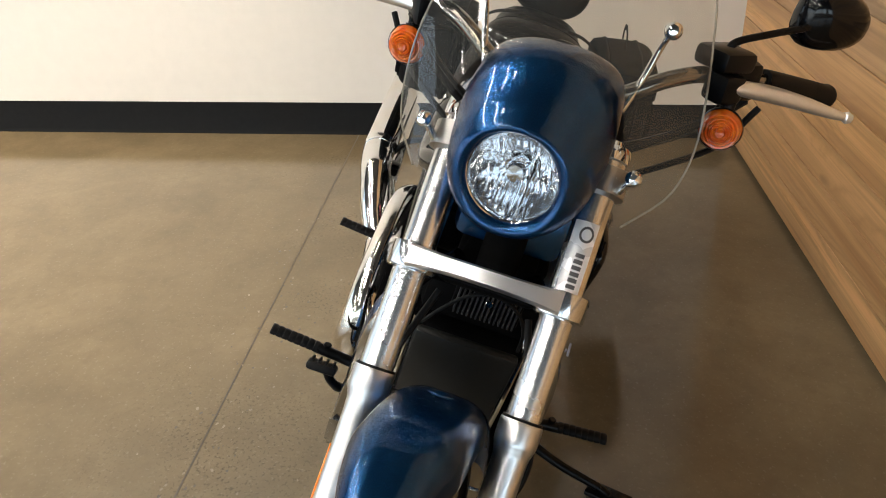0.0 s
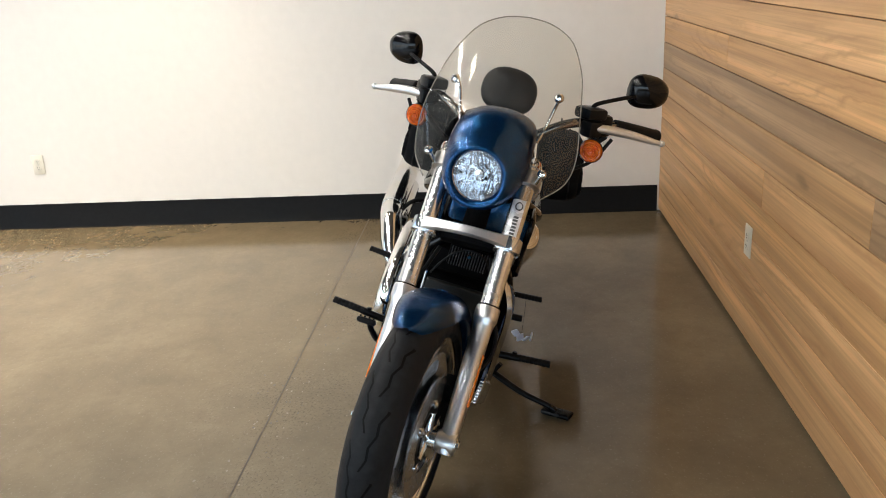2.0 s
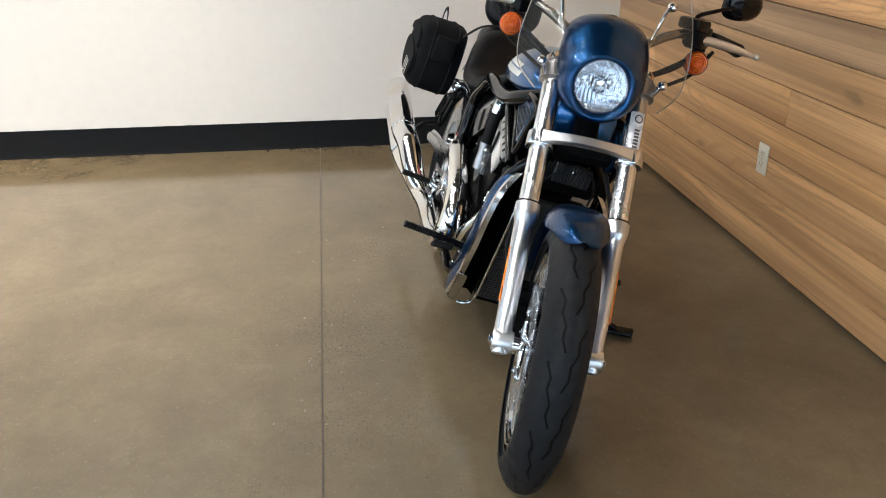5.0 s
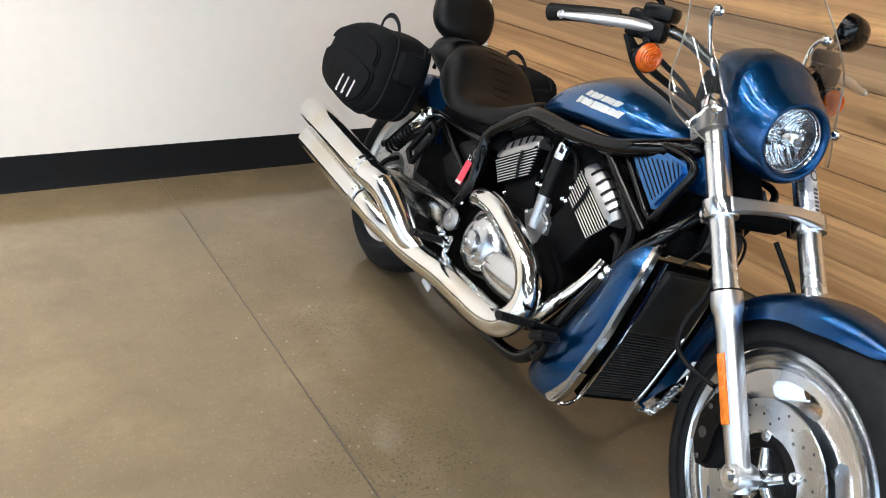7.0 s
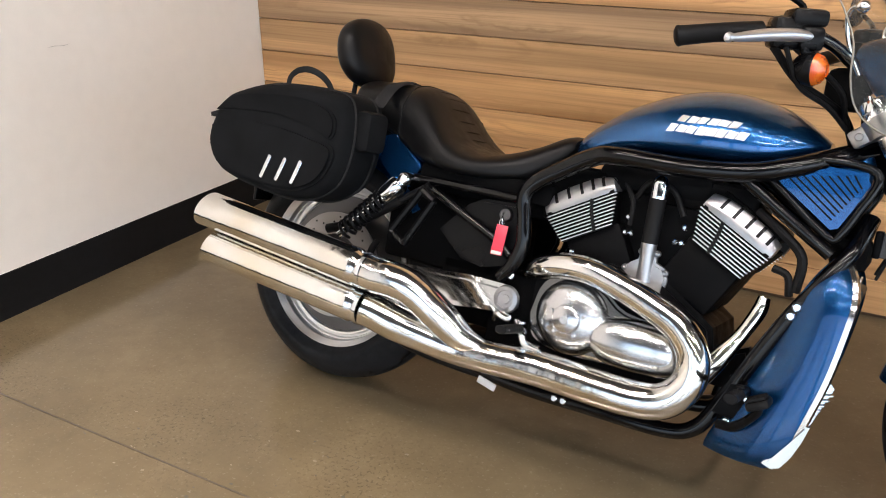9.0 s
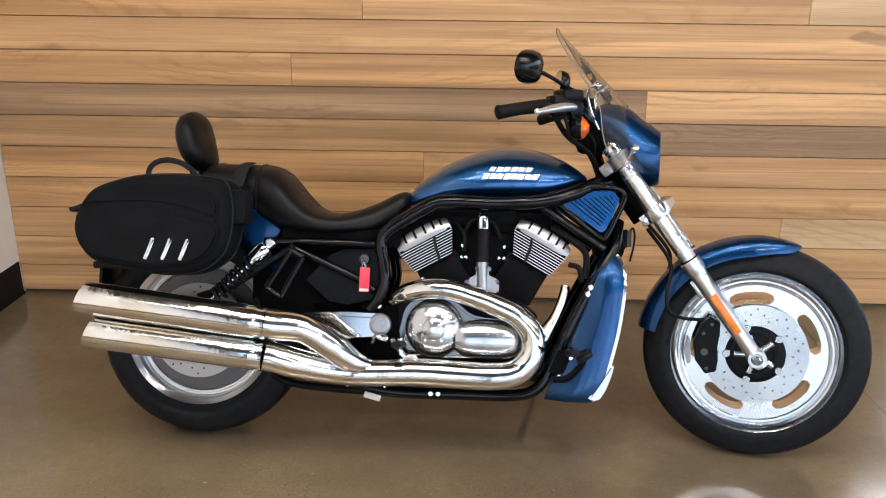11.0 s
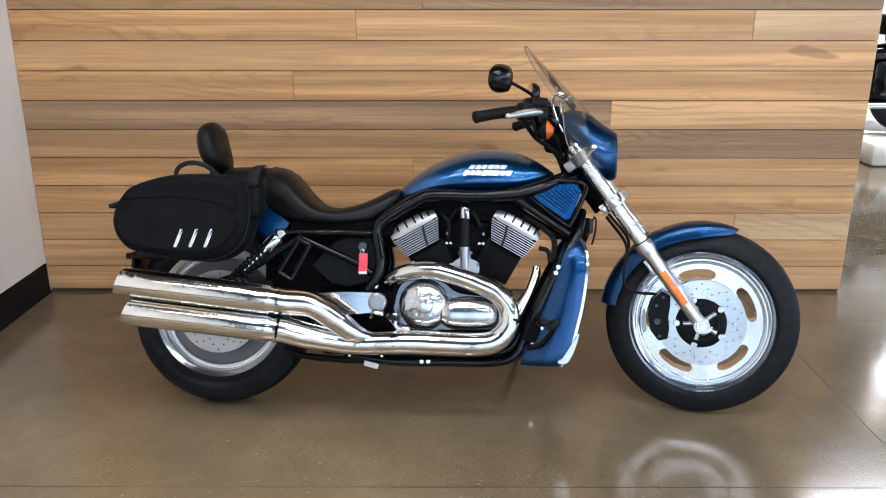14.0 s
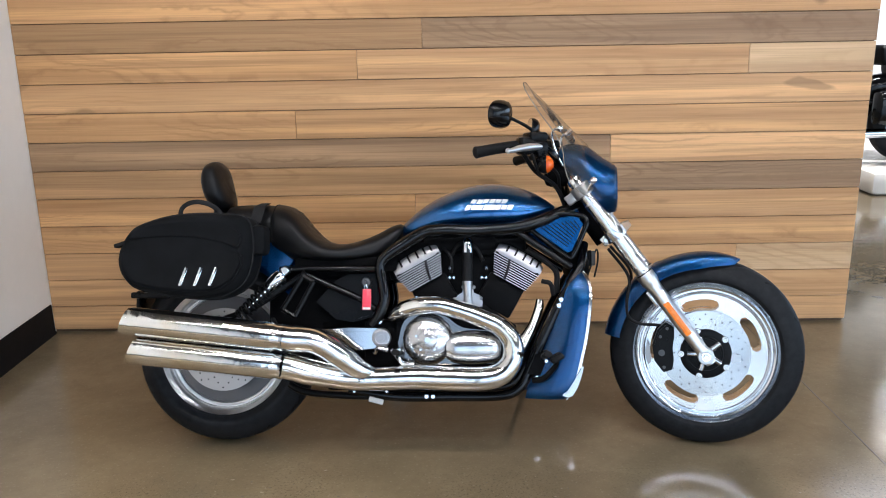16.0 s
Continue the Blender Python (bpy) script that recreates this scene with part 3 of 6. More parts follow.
# the row along the cedar boards only houses added fill lamps
for sx, sy in SPOTS[1:] + FILL_WASHERS:
    copy_thing(spot, pose(sx, sy, CEIL))

# ---------------------------------------------------------------- the motorcycle
# its own axes: x ahead, y to its left, z up, from the ground below the rear axle
LEAN, HEADING, STEER, RAKE = 18.77, -2.27, 14.09, 32.15
BIKE = Matrix.Translation((1.16, -1.1413, 0)) @ Matrix.Rotation(radians(HEADING), 4, "Z") @ Matrix.Rotation(radians(-LEAN), 4, "X")
_head = Matrix.Translation((1.5366, 0, 0.33))
TURN = _head @ Matrix.Rotation(radians(-STEER), 4, Vector((-math.sin(radians(RAKE)), 0, math.cos(radians(RAKE))))) @ _head.inverted()

bike = thing("motorcycle", "metallic blue cruiser motorcycle with chrome exhaust, leaning on its side stand", "motorcycle", BIKE)


def tyre_mesh(c, R, rb, w, sides=96):
    bm = bmesh.new()
    uv = bm.loops.layers.uv.new("uv")
    half = [(0.0, R), (0.16, R - 0.0008), (0.34, R - 0.004), (0.52, R - 0.011), (0.70, R - 0.023), (0.85, R - 0.038), (0.96, R - 0.053), (1.0, R - 0.066), (0.98, R - 0.072), (0.94, rb + 0.012), (0.84, rb + 0.003), (0.80, rb - 0.006)]
    prof = [(-v, r) for v, r in half[:0:-1]] + half
    rows = [[bm.verts.new((c[0] + r * math.cos(a), c[1] + v * w / 2, c[2] + r * math.sin(a))) for a in np.linspace(0, 2 * math.pi, sides, endpoint=False)] for v, r in prof]
    for (va, ra), (vb, rb2), a, b in zip(prof, prof[1:], rows, rows[1:]):
        for i in range(sides):
            j = (i + 1) % sides
            f = bm.faces.new((a[i], a[j], b[j], b[i]))
            for loop, (uu, vv) in zip(f.loops, ((i, va), (i + 1, va), (i + 1, vb), (i, vb))):
                loop[uv].uv = (uu / sides, vv if ra > R - 0.04 and rb2 > R - 0.045 else 3.0)
    return bm


def wheel(name, c, R, rim_r, w, web_y, slots, web_mat, label, m=None):
    """A cast disc wheel: a deep rim, a flat web with or without curved slots, a tyre."""
    bm = bmesh.new()
    y = w * 0.42
    lip = [(rim_r - 0.012, -y + 0.010), (rim_r - 0.004, -y + 0.002), (rim_r, -y), (rim_r + 0.003, -y + 0.004), (rim_r - 0.004, -y + 0.012)]
    prof = [(rim_r - 0.030, web_y - 0.012), (rim_r - 0.026, -y + 0.020), *lip, (rim_r - 0.018, -y + 0.03), (rim_r - 0.03, 0)]
    back = [(r, -h) for r, h in prof[-2:0:-1]]
    lathe(bm, [*prof, *back, (rim_r - 0.030, -web_y + 0.012), (rim_r - 0.034, 0), (rim_r - 0.030, web_y - 0.012)], c, (0, 1, 0), 96)
    bright = POLISHED if slots else FORK_ALU
    rim = part(name, bm, bright, bike, label, m)
    bm = bmesh.new()
    mid, band = 0.167, 0.0165

    def keep(r, deg):
        if not slots:
            return True
        off = (deg - 96 + 36) % 72 - 36
        arc = abs(off) / 360 * 2 * math.pi * mid
        long = 0.062
        d = math.hypot(max(0.0, arc - long + band), r - mid)
        return d > band

    radii = [0.03, 0.06, 0.10, mid - 0.03, *np.linspace(mid - 0.018, mid + 0.018, 13), mid + 0.03, rim_r - 0.028]
    polar(bm, c, radii, 300 if slots else 72, keep, web_y - 0.013 if slots else web_y, -web_y + 0.013 if slots else -web_y)
    part("wheel_web", bm, web_mat, rim)
    bm = bmesh.new()
    base = web_y - 0.013 if slots else web_y
    for side in (-1, 1):
        y0 = abs(base) * side
        lathe(bm, [(rim_r - 0.052, y0), (rim_r - 0.049, y0 + 0.006 * side), (rim_r - 0.044, y0 + 0.007 * side), (rim_r - 0.041, y0 + 0.001 * side), (rim_r - 0.036, y0 + 0.001 * side), (rim_r - 0.033, y0 + 0.010 * side), (rim_r - 0.028, y0 + 0.012 * side)], c, (0, 1, 0), 96)
    part("rim_step", bm, bright, rim)
    part("tyre", tyre_mesh(c, R, rim_r - 0.006, w), TYRE, rim, "black tyre with angular grooves")
    return rim


def brake_disc(parent, c, y, out, r0, r1, carrier):
    """A drilled rotor on five arms; out: -1 or 1, the side it faces."""
    bm = bmesh.new()
    polar(bm, (c[0], 0, c[2]), [r0, (r0 + r1) / 2, r1], 72, lambda r, d: True, y, y + 0.005 * out)
    rotor = part("brake_disc", bm, ROTOR_STEEL if carrier else ALU_DULL, parent, "drilled steel brake rotor")
    bm = bmesh.new()
    for n in range(40):
        a = 2 * math.pi * n / 40
        r = r0 + (r1 - r0) * (0.3, 0.55, 0.8, 0.55)[n % 4]
        disc(bm, (c[0] + r * math.cos(a), y + 0.0048 * out, c[2] + r * math.sin(a)), 0.0030, (0, out, 0), 0.0006, 8)
    part("drilled_holes", bm, BRUSHED_GREY if carrier else BLACK_SATIN, rotor)
    if carrier:
        bm = bmesh.new()
        lathe(bm, [(0.02, 0.002), (0.05, 0.002), (0.052, 0.006), (0.058, 0.006), (0.060, 0.002), (r0 - 0.004, 0.003), (r0 + 0.002, 0.0)], (c[0], y + 0.001 * out, c[2]), (0, out, 0), 48)
        part("carrier", bm, BLACK_SATIN, rotor)
        bm = bmesh.new()
        arms = bmesh.new()
        for n in range(5):
            a = radians(90 + 72 * n + 20)
            u = Vector((math.cos(a), 0, math.sin(a)))
            p = Vector((c[0], y + 0.009 * out, c[2]))
            rod(arms, p + u * 0.018 - Vector((0, 0.006 * out, 0)), p + u * 0.060 - Vector((0, 0.006 * out, 0)), 0.0125, 0.0105, 10)
            bm = disc(bmesh.new(), p + u * (r0 - 0.004) - Vector((0, 0.005 * out, 0)), 0.0115, (0, out, 0), 0.006, 18)
            disc(bm, p + u * (r0 - 0.004) + Vector((0, 0.0005 * out, 0)), 0.006, (0, out, 0), 0.0035, 6)
            part("spider_bolt", bm, POLISHED, rotor)
        part("spider_arms", arms, POLISHED, rotor)
    return rotor


CF, CR = (1.685, 0.0, 0.330), (-0.005, 0.0, 0.334)
front_wheel = wheel("front_wheel", CF, 0.325, 0.255, 0.114, -0.024, True, TURNED, "polished front wheel with curved slots", TURN)
for s in (-1, 1):
    brake_disc(front_wheel, CF, 0.052 * s, s, 0.085, 0.148, True)
    bm = bmesh.new()
    lathe(bm, [(0.012, 0), (0.022, 0), (0.022, 0.05), (0.018, 0.062), (0.012, 0.066)], (CF[0], 0.03 * s, CF[2]), (0, s, 0), 32)
    part("hub", bm, POLISHED, front_wheel)
rear_wheel = wheel("rear_wheel", CR, 0.325, 0.242, 0.18, -0.03, False, BRUSHED_GREY, "grey cast rear disc wheel with a bright rim")
brake_disc(rear_wheel, CR, -0.078, -1, 0.085, 0.145, False)
bm = bmesh.new()
lathe(bm, [(0.0, -0.10), (0.03, -0.10), (0.036, -0.09), (0.05, -0.06), (0.06, 0.06), (0.035, 0.10), (0, 0.10)], CR, (0, 1, 0), 32)
part("hub", bm, POLISHED, rear_wheel)

# ---- fork, both legs
TOP, END = Vector((1.243, 0, 0.941)), Vector((1.683, 0, 0.332))
DOWN = (END - TOP).normalized()
FACE = Vector((-DOWN.z, 0, DOWN.x))  # ahead of the legs, square to them


def on_leg(k, s, out=None):
    out = 0.1115 - 0.0035 * max(0.0, k - 0.3) / 0.7 if out is None else out
    return TOP.lerp(END, k) + Vector((0, out * s, 0))


for s in (-1, 1):
    bm = bmesh.new()
    b = on_leg(1.0, s)
    tube(bm, [(*on_leg(0.545, s), 0.029), (*on_leg(0.55, s), 0.0305), (*on_leg(0.585, s), 0.0305), (*on_leg(0.60, s), 0.0275), (*on_leg(0.63, s), 0.0248), (*on_leg(0.80, s), 0.0238), (*on_leg(0.96, s), 0.0220), (*on_leg(1.0, s), 0.0235), (*on_leg(1.04, s), 0.018)], 0.03, 24, 4)
    lathe(bm, [(0, -0.026), (0.025, -0.026), (0.027, -0.020), (0.027, 0.018), (0.025, 0.021), (0, 0.021)], b, (0, s, 0), 28)
    leg = part("fork_leg", bm, FORK_ALU, bike, "silver alloy lower fork leg", TURN)
    bm = bmesh.new()
    rod(bm, on_leg(0.02, s), on_leg(0.56, s), 0.0245, sides=28)
    part("fork_tube", bm, FORK_CHROME, leg, "chrome fork tube")
    bm = bmesh.new()
    lathe(bm, [(0, 0.018), (0.012, 0.018), (0.014, 0.010), (0.026, 0.008), (0.028, 0), (0.028, -0.012), (0.0245, -0.014)], on_leg(0.015, s), -DOWN, 24)
    part("fork_cap", bm, CHROME, leg)
    bm = bmesh.new()
    disc(bm, b + Vector((0, 0.0205 * s, 0)), 0.017, (0, s, 0), 0.004, 24)
    disc(bm, b + Vector((0, 0.0245 * s, 0)), 0.010, (0, s, 0), 0.006, 6)
    part("axle_nut", bm, CHROME, leg)
    bm = bmesh.new()
    mid = on_leg(0.79, s) + Vector((0, 0.0228 * s, 0))
    turn = Vector((0, 0, -1)).rotation_difference(DOWN).to_matrix().to_4x4()
    box(bm, mid, (0.021, 0.004, 0.132), 0.0015, turn)
    part("reflector", bm, REFLECTOR, leg, "orange side reflector")
    bm = bmesh.new()
    lathe(bm, [(0.0245, -0.02), (0.035, -0.018), (0.036, 0.016), (0.034, 0.019), (0.0245, 0.02)], on_leg(0.322, s), DOWN, 28)
    lug = on_leg(0.322, s) - FACE * 0.036
    box(bm, lug, (0.03, 0.026, 0.034), 0.005, turn)
    disc(bm, lug + Vector((0, 0.013 * s, 0)), 0.008, (0, s, 0), 0.005, 12)
    part("lower_clamp", bm, POLISHED, leg)
    bm = bmesh.new()
    lathe(bm, [(0.0245, -0.022), (0.036, -0.02), (0.036, 0.018), (0.0245, 0.022)], on_leg(0.075, s), DOWN, 28)
    box(bm, on_leg(0.075, s) - FACE * 0.04, (0.05, 0.03, 0.036), 0.006, turn)
    disc(bm, on_leg(0.075, s) - FACE * 0.045 + Vector((0, 0.015 * s, 0)), 0.008, (0, s, 0), 0.006, 12)
    part("upper_clamp", bm, ALU_DULL, leg)
    bm = bmesh.new()
    rod(bm, on_leg(0.54, s), on_leg(0.552, s), 0.029, sides=24)
    part("dust_seal", bm, RUBBER, leg)

bm = bmesh.new()
c = on_leg(0.322, 0)
rings = []
for u in np.linspace(-1, 1, 21):
    mid = c + Vector((0, 0.113 * u, 0)) + FACE * (0.030 + 0.020 * (1 - u * u))
    tall, deep = 0.0125 + 0.005 * abs(u) ** 3, 0.010
    rings.append([mid + DOWN * (tall * p) + FACE * (deep * q) for p, q in ((-1, -0.8), (-1, 0.5), (-0.75, 0.95), (0.75, 0.95), (1, 0.5), (1, -0.8))])
skin(bm, rings)
bridge = part("fork_bridge", bm, FORK_ALU, bike, "curved silver fork bridge", TURN)
bm = bmesh.new()
box(bm, c - FACE * 0.03, (0.05, 0.15, 0.03), 0.01, Matrix.Rotation(radians(-35), 4, "Y"))
box(bm, on_leg(0.08, 0) - FACE * 0.03, (0.07, 0.2, 0.04), 0.01, Matrix.Rotation(radians(-35), 4, "Y"))
rod(bm, c - FACE * 0.05, on_leg(0.05, 0) - FACE * 0.05, 0.032)
box(bm, (1.19, 0, 0.955), (0.095, 0.19, 0.085), 0.02)
part("steering_stem", bm, MATTE_BLACK, bike, m=TURN)

# stock sticker on one tube
bm = bmesh.new()
k0, k1 = 0.16, 0.30
rows = []
for k in np.linspace(k0, k1, 4):
    rows.append([on_leg(k, 1) + (FACE * math.cos(a) + Vector((0, 1, 0)) * math.sin(a)) * 0.0249 for a in np.linspace(-0.75, 0.75, 9)])
skin(bm, rows, False, False)
sticker = part("stock_sticker", bm, grainy("silver_foil_label", (0.70, 0.71, 0.74), 0.3, metal=0.3, scale=200, vary=0.08), bike, "white stock sticker with unreadable dark print", TURN)
bm = bmesh.new()
for k, lo, hi in ((0.222, -0.1, 0.42), (0.234, -0.1, 0.42), (0.246, -0.1, 0.42), (0.258, -0.1, 0.42), (0.27, -0.1, 0.42), (0.282, -0.1, 0.42)):
    skin(bm, [[on_leg(k + d, 1) + (FACE * math.cos(a) + Vector((0, 1, 0)) * math.sin(a)) * 0.0252 for a in np.linspace(lo, hi, 5)] for d in (0, 0.008)], False, False)
skin(bm, [[on_leg(0.185 + 0.016 * math.cos(t), 1) + (FACE * math.cos(r0 + 0.42 * math.sin(t)) + Vector((0, 1, 0)) * math.sin(r0 + 0.42 * math.sin(t))) * 0.0252 for t in np.linspace(0, 6.28, 20)] for r0 in (0.15,) for _ in (0,)] + [[on_leg(0.185 + 0.011 * math.cos(t), 1) + (FACE * math.cos(0.15 + 0.29 * math.sin(t)) + Vector((0, 1, 0)) * math.sin(0.15 + 0.29 * math.sin(t))) * 0.0252 for t in np.linspace(0, 6.28, 20)]], False, False)
part("print_bars", bm, grainy("faded_ink", (0.06, 0.06, 0.065), 0.5), sticker)

# ---- front mudguard
def mudguard(c, R, a0, a1, hw, drop, nose, n=40):
    bm = bmesh.new()
    rows = []
    for k in range(n + 1):
        t = k / n
        a = radians(a0 + (a1 - a0) * t)
        wide = hw * min(1.0, (max(0.0, t / nose) ** 0.42 * 0.9 + 0.10) if t < nose else 1.0)
        lift = -0.006 * (1 - min(1, t / nose)) ** 2
        row = []
        for v in np.linspace(-1, 1, 25):
            r = R + lift - drop * (abs(v) ** 3.0) * (wide / hw)
            row.append((c[0] + r * math.cos(a), c[1] + wide * math.sin(v * 1.45) / math.sin(1.45), c[2] + r * math.sin(a)))
        rows.append(row)
    skin(bm, rows, False, False)
    return thicken(bm, 0.004)


fender = part("front_mudguard", mudguard(CF, 0.348, 70, 170, 0.073, 0.055, 0.24), BLUE, bike, "blue painted front mudguard", TURN)
for s in (-1, 1):
    bm = bmesh.new()
    box(bm, on_leg(0.66, s, 0.098) - FACE * 0.028, (0.018, 0.012, 0.06), 0.004, Matrix.Rotation(radians(-35), 4, "Y"))
    part("mudguard_stay", bm, POLISHED, fender)
bm = bmesh.new()
a = radians(118)
lathe(bm, [(0.0, 0.004), (0.008, 0.004), (0.011, 0.002), (0.018, 0.0015), (0.02, -0.002)], (CF[0] + 0.347 * math.cos(a), 0, CF[2] + 0.347 * math.sin(a)), (math.cos(a), 0, math.sin(a)), 24)
part("badge", bm, BLUE, fender)

# ---- brake calipers and hoses
for s in (-1, 1):
    bm = bmesh.new()
    a0 = radians(186)
    poly = [(CF[0] + r * math.cos(radians(d)), CF[2] + r * math.sin(radians(d))) for r, d in ((0.118, 152), (0.140, 138), (0.172, 140), (0.180, 152), (0.180, 170), (0.172, 188), (0.154, 204), (0.124, 206), (0.108, 192), (0.112, 168))]
    plate(bm, poly, 0.044 * s, 0.092 * s, 0.007)
    cal = part("brake_caliper", bm, BLACK_SATIN, bike, "black front brake caliper", TURN)
    for r, d in ((0.146, 178), (0.162, 158), (0.145, 198), (0.156, 145)):
        bm = disc(bmesh.new(), (CF[0] + r * math.cos(radians(d)), 0.091 * s, CF[2] + r * math.sin(radians(d))), 0.011 if d == 178 else 0.0055, (0, s, 0), 0.003, 18)
        part("caliper_bolt", bm, BRUSHED_GREY, cal)
    bm = bmesh.new()
    plate(bm, [(CF[0] + r * math.cos(radians(d)), CF[2] + r * math.sin(radians(d))) for r, d in ((0.188, 172), (0.198, 168), (0.202, 182), (0.196, 192), (0.184, 190))], 0.05 * s, 0.075 * s, 0.003)
    part("pad_carrier", bm, ALU_DULL, cal)
    bm = bmesh.new()
    tube(bm, [on_leg(0.36, s, 0.07) - FACE * 0.05, (1.43, 0.105 * s, 0.60), (1.425, 0.13 * s, 0.52), (1.43, 0.132 * s, 0.465), (1.465, 0.12 * s, 0.44), (1.53, 0.098 * s, 0.432)], 0.0055, 10)
    part("brake_hose", bm, RUBBER, cal)

# ---- headlight and its cowl
LX, LZ, LR = 1.372, 0.905, 0.91
secs = [(1.362, 0.0, 0.905, 0.0635, 0.0635, 0.0635), (1.381, 0.0, 0.905, 0.0655, 0.065, 0.066), (1.388, 0.0, 0.904, 0.072, 0.071, 0.074), (1.386, 0.0, 0.904, 0.08, 0.077, 0.082), (1.374, 0.0, 0.904, 0.09, 0.085, 0.088), (1.357, 0.0, 0.906, 0.099, 0.096, 0.091), (1.33, 0.0, 0.912, 0.107, 0.108, 0.095), (1.295, 0.0, 0.935, 0.113, 0.113, 0.09), (1.262, 0.0, 0.968, 0.112, 0.092, 0.07), (1.222, 0.0, 1.0, 0.106, 0.062, 0.045), (1.195, 0.0, 1.015, 0.096, 0.04, 0.03)]
bm = bmesh.new()
smooth = spline(secs, 4)
skin(bm, [oval((x, y, z), a, up, dn, 2.15) for x, y, z, a, up, dn in smooth], True, False)
thicken(bm, 0.003)
cowl = part("headlight_cowl", bm, BLUE, bike, "blue painted headlight cowl", TURN)
bm = bmesh.new()
lathe(bm, [(0.0615, -0.004), (0.0625, 0.004), (0.0645, 0.006), (0.0668, 0.003), (0.067, -0.010)], (LX, 0, LZ), (1, 0, 0), 48)
light = part("headlight", bm, CHROME, bike, "round clear headlight with a chrome reflector", TURN)
bm = bmesh.new()
# stacked columns of small hollow flutes on a deep bowl
fine = np.linspace(-0.0685, 0.0685, 61)
grid = {}
for i, y in enumerate(fine):
    for j, z in enumerate(fine):
        r = math.hypot(y, z)
        if r > 0.0705:
            continue
        band = 0 if abs(z) < 0.020 else 1
        pitch = 0.0115 if band else 0.019
        wave = math.cos(2 * math.pi * (y + 0.004 * band) / pitch)
        rung = math.cos(2 * math.pi * z / 0.030)
        depth = -0.062 * (1 - (r / 0.0705) ** 2) + (0.0011 * wave + 0.0008 * rung) * min(1.0, max(0.0, (0.066 - r) / 0.01))
        grid[i, j] = bm.verts.new((LX + depth - 0.003, y * LR, LZ + z * LR))
for i, j in list(grid):
    ring4 = [(i, j), (i + 1, j), (i + 1, j + 1), (i, j + 1)]
    if all(k in grid for k in ring4):
        bm.faces.new([grid[k] for k in ring4])
part("reflector_bowl", bm, metal("lamp_reflector", (0.84, 0.86, 0.90), 0.09, 0.03), light, angle=60)
bm = bmesh.new()
lathe(bm, [(0.0, 0.010), (0.012, 0.009), (0.016, 0.002), (0.016, -0.03)], (LX - 0.022, 0, LZ), (1, 0, 0), 24)
part("bulb_shield", bm, CHROME, light)
bm = bmesh.new()
lathe(bm, [(0.0, 0.010), (0.026, 0.0085), (0.046, 0.0045), (0.063, -0.002)], (LX, 0, LZ), (1, 0, 0), 48)
part("headlight_glass", bm, CLEAR, light).visible_shadow = False

# ---- smoked screen with a cut-out over the cowl
SCREEN_W = [(1.288, 0.012), (1.283, 0.055), (1.268, 0.098), (1.245, 0.132), (1.21, 0.158), (1.16, 0.183), (1.10, 0.199), (1.04, 0.211), (0.98, 0.219), (0.93, 0.216), (0.895, 0.20), (0.872, 0.178), (0.862, 0.155)]
SCREEN_C = [(1.062, 0.0), (1.056, 0.05), (1.035, 0.095), (0.99, 0.122), (0.93, 0.128), (0.872, 0.128), (0.862, 0.13)]


def along(table, z):
    zs = [p[0] for p in table][::-1]
    return float(np.interp(z, zs, [p[1] for p in table][::-1]))


def screen_point(y, z):
    bend = 1.6 - 0.4 * min(1.0, max(0.0, (z - 1.06) / 0.2)) + 0.9 * min(1.0, max(0.0, (1.06 - z) / 0.15))
    run = (1.287 - max(z, 1.06)) * 0.95 + max(0.0, 1.06 - z) * 0.52
    return (1.071 + run - bend * y * y, y, z)


bm = bmesh.new()
for s in (-1, 1):
    rows = []
    for z in [1.288, 1.286, 1.283, 1.276, 1.268, 1.257, 1.245, 1.228, 1.21, 1.18, 1.15, 1.11, 1.07, 1.0621, 1.062, 1.058, 1.05, 1.04, 1.02, 1.0, 0.97, 0.94, 0.915, 0.895, 0.882, 0.872, 0.866, 0.862]:
        lo, hi = (along(SCREEN_C, z) if z < 1.062 else 0.0), along(SCREEN_W, z)
        rows.append([screen_point(s * (lo + (hi - lo) * u), z) for u in np.linspace(0, 1, 13)])
    skin(bm, rows, False, False)
bmesh.ops.remove_doubles(bm, verts=bm.verts, dist=0.0004)
screen = part("windscreen", bm, SMOKED, bike, "smoked clear windscreen", TURN)
bm = bmesh.new()
rim = [screen_point(-along(SCREEN_W, z), z) for z in (0.862, 0.895, 0.93, 0.98, 1.04, 1.10, 1.16, 1.21, 1.245, 1.268, 1.283, 1.288)]
rim += [(x, -y, z) for x, y, z in rim[::-1]]
tube(bm, rim, 0.0017, 6, 3)
part("screen_edge", bm, grainy("dark_acrylic_edge", (0.24, 0.22, 0.18), 0.2), screen)
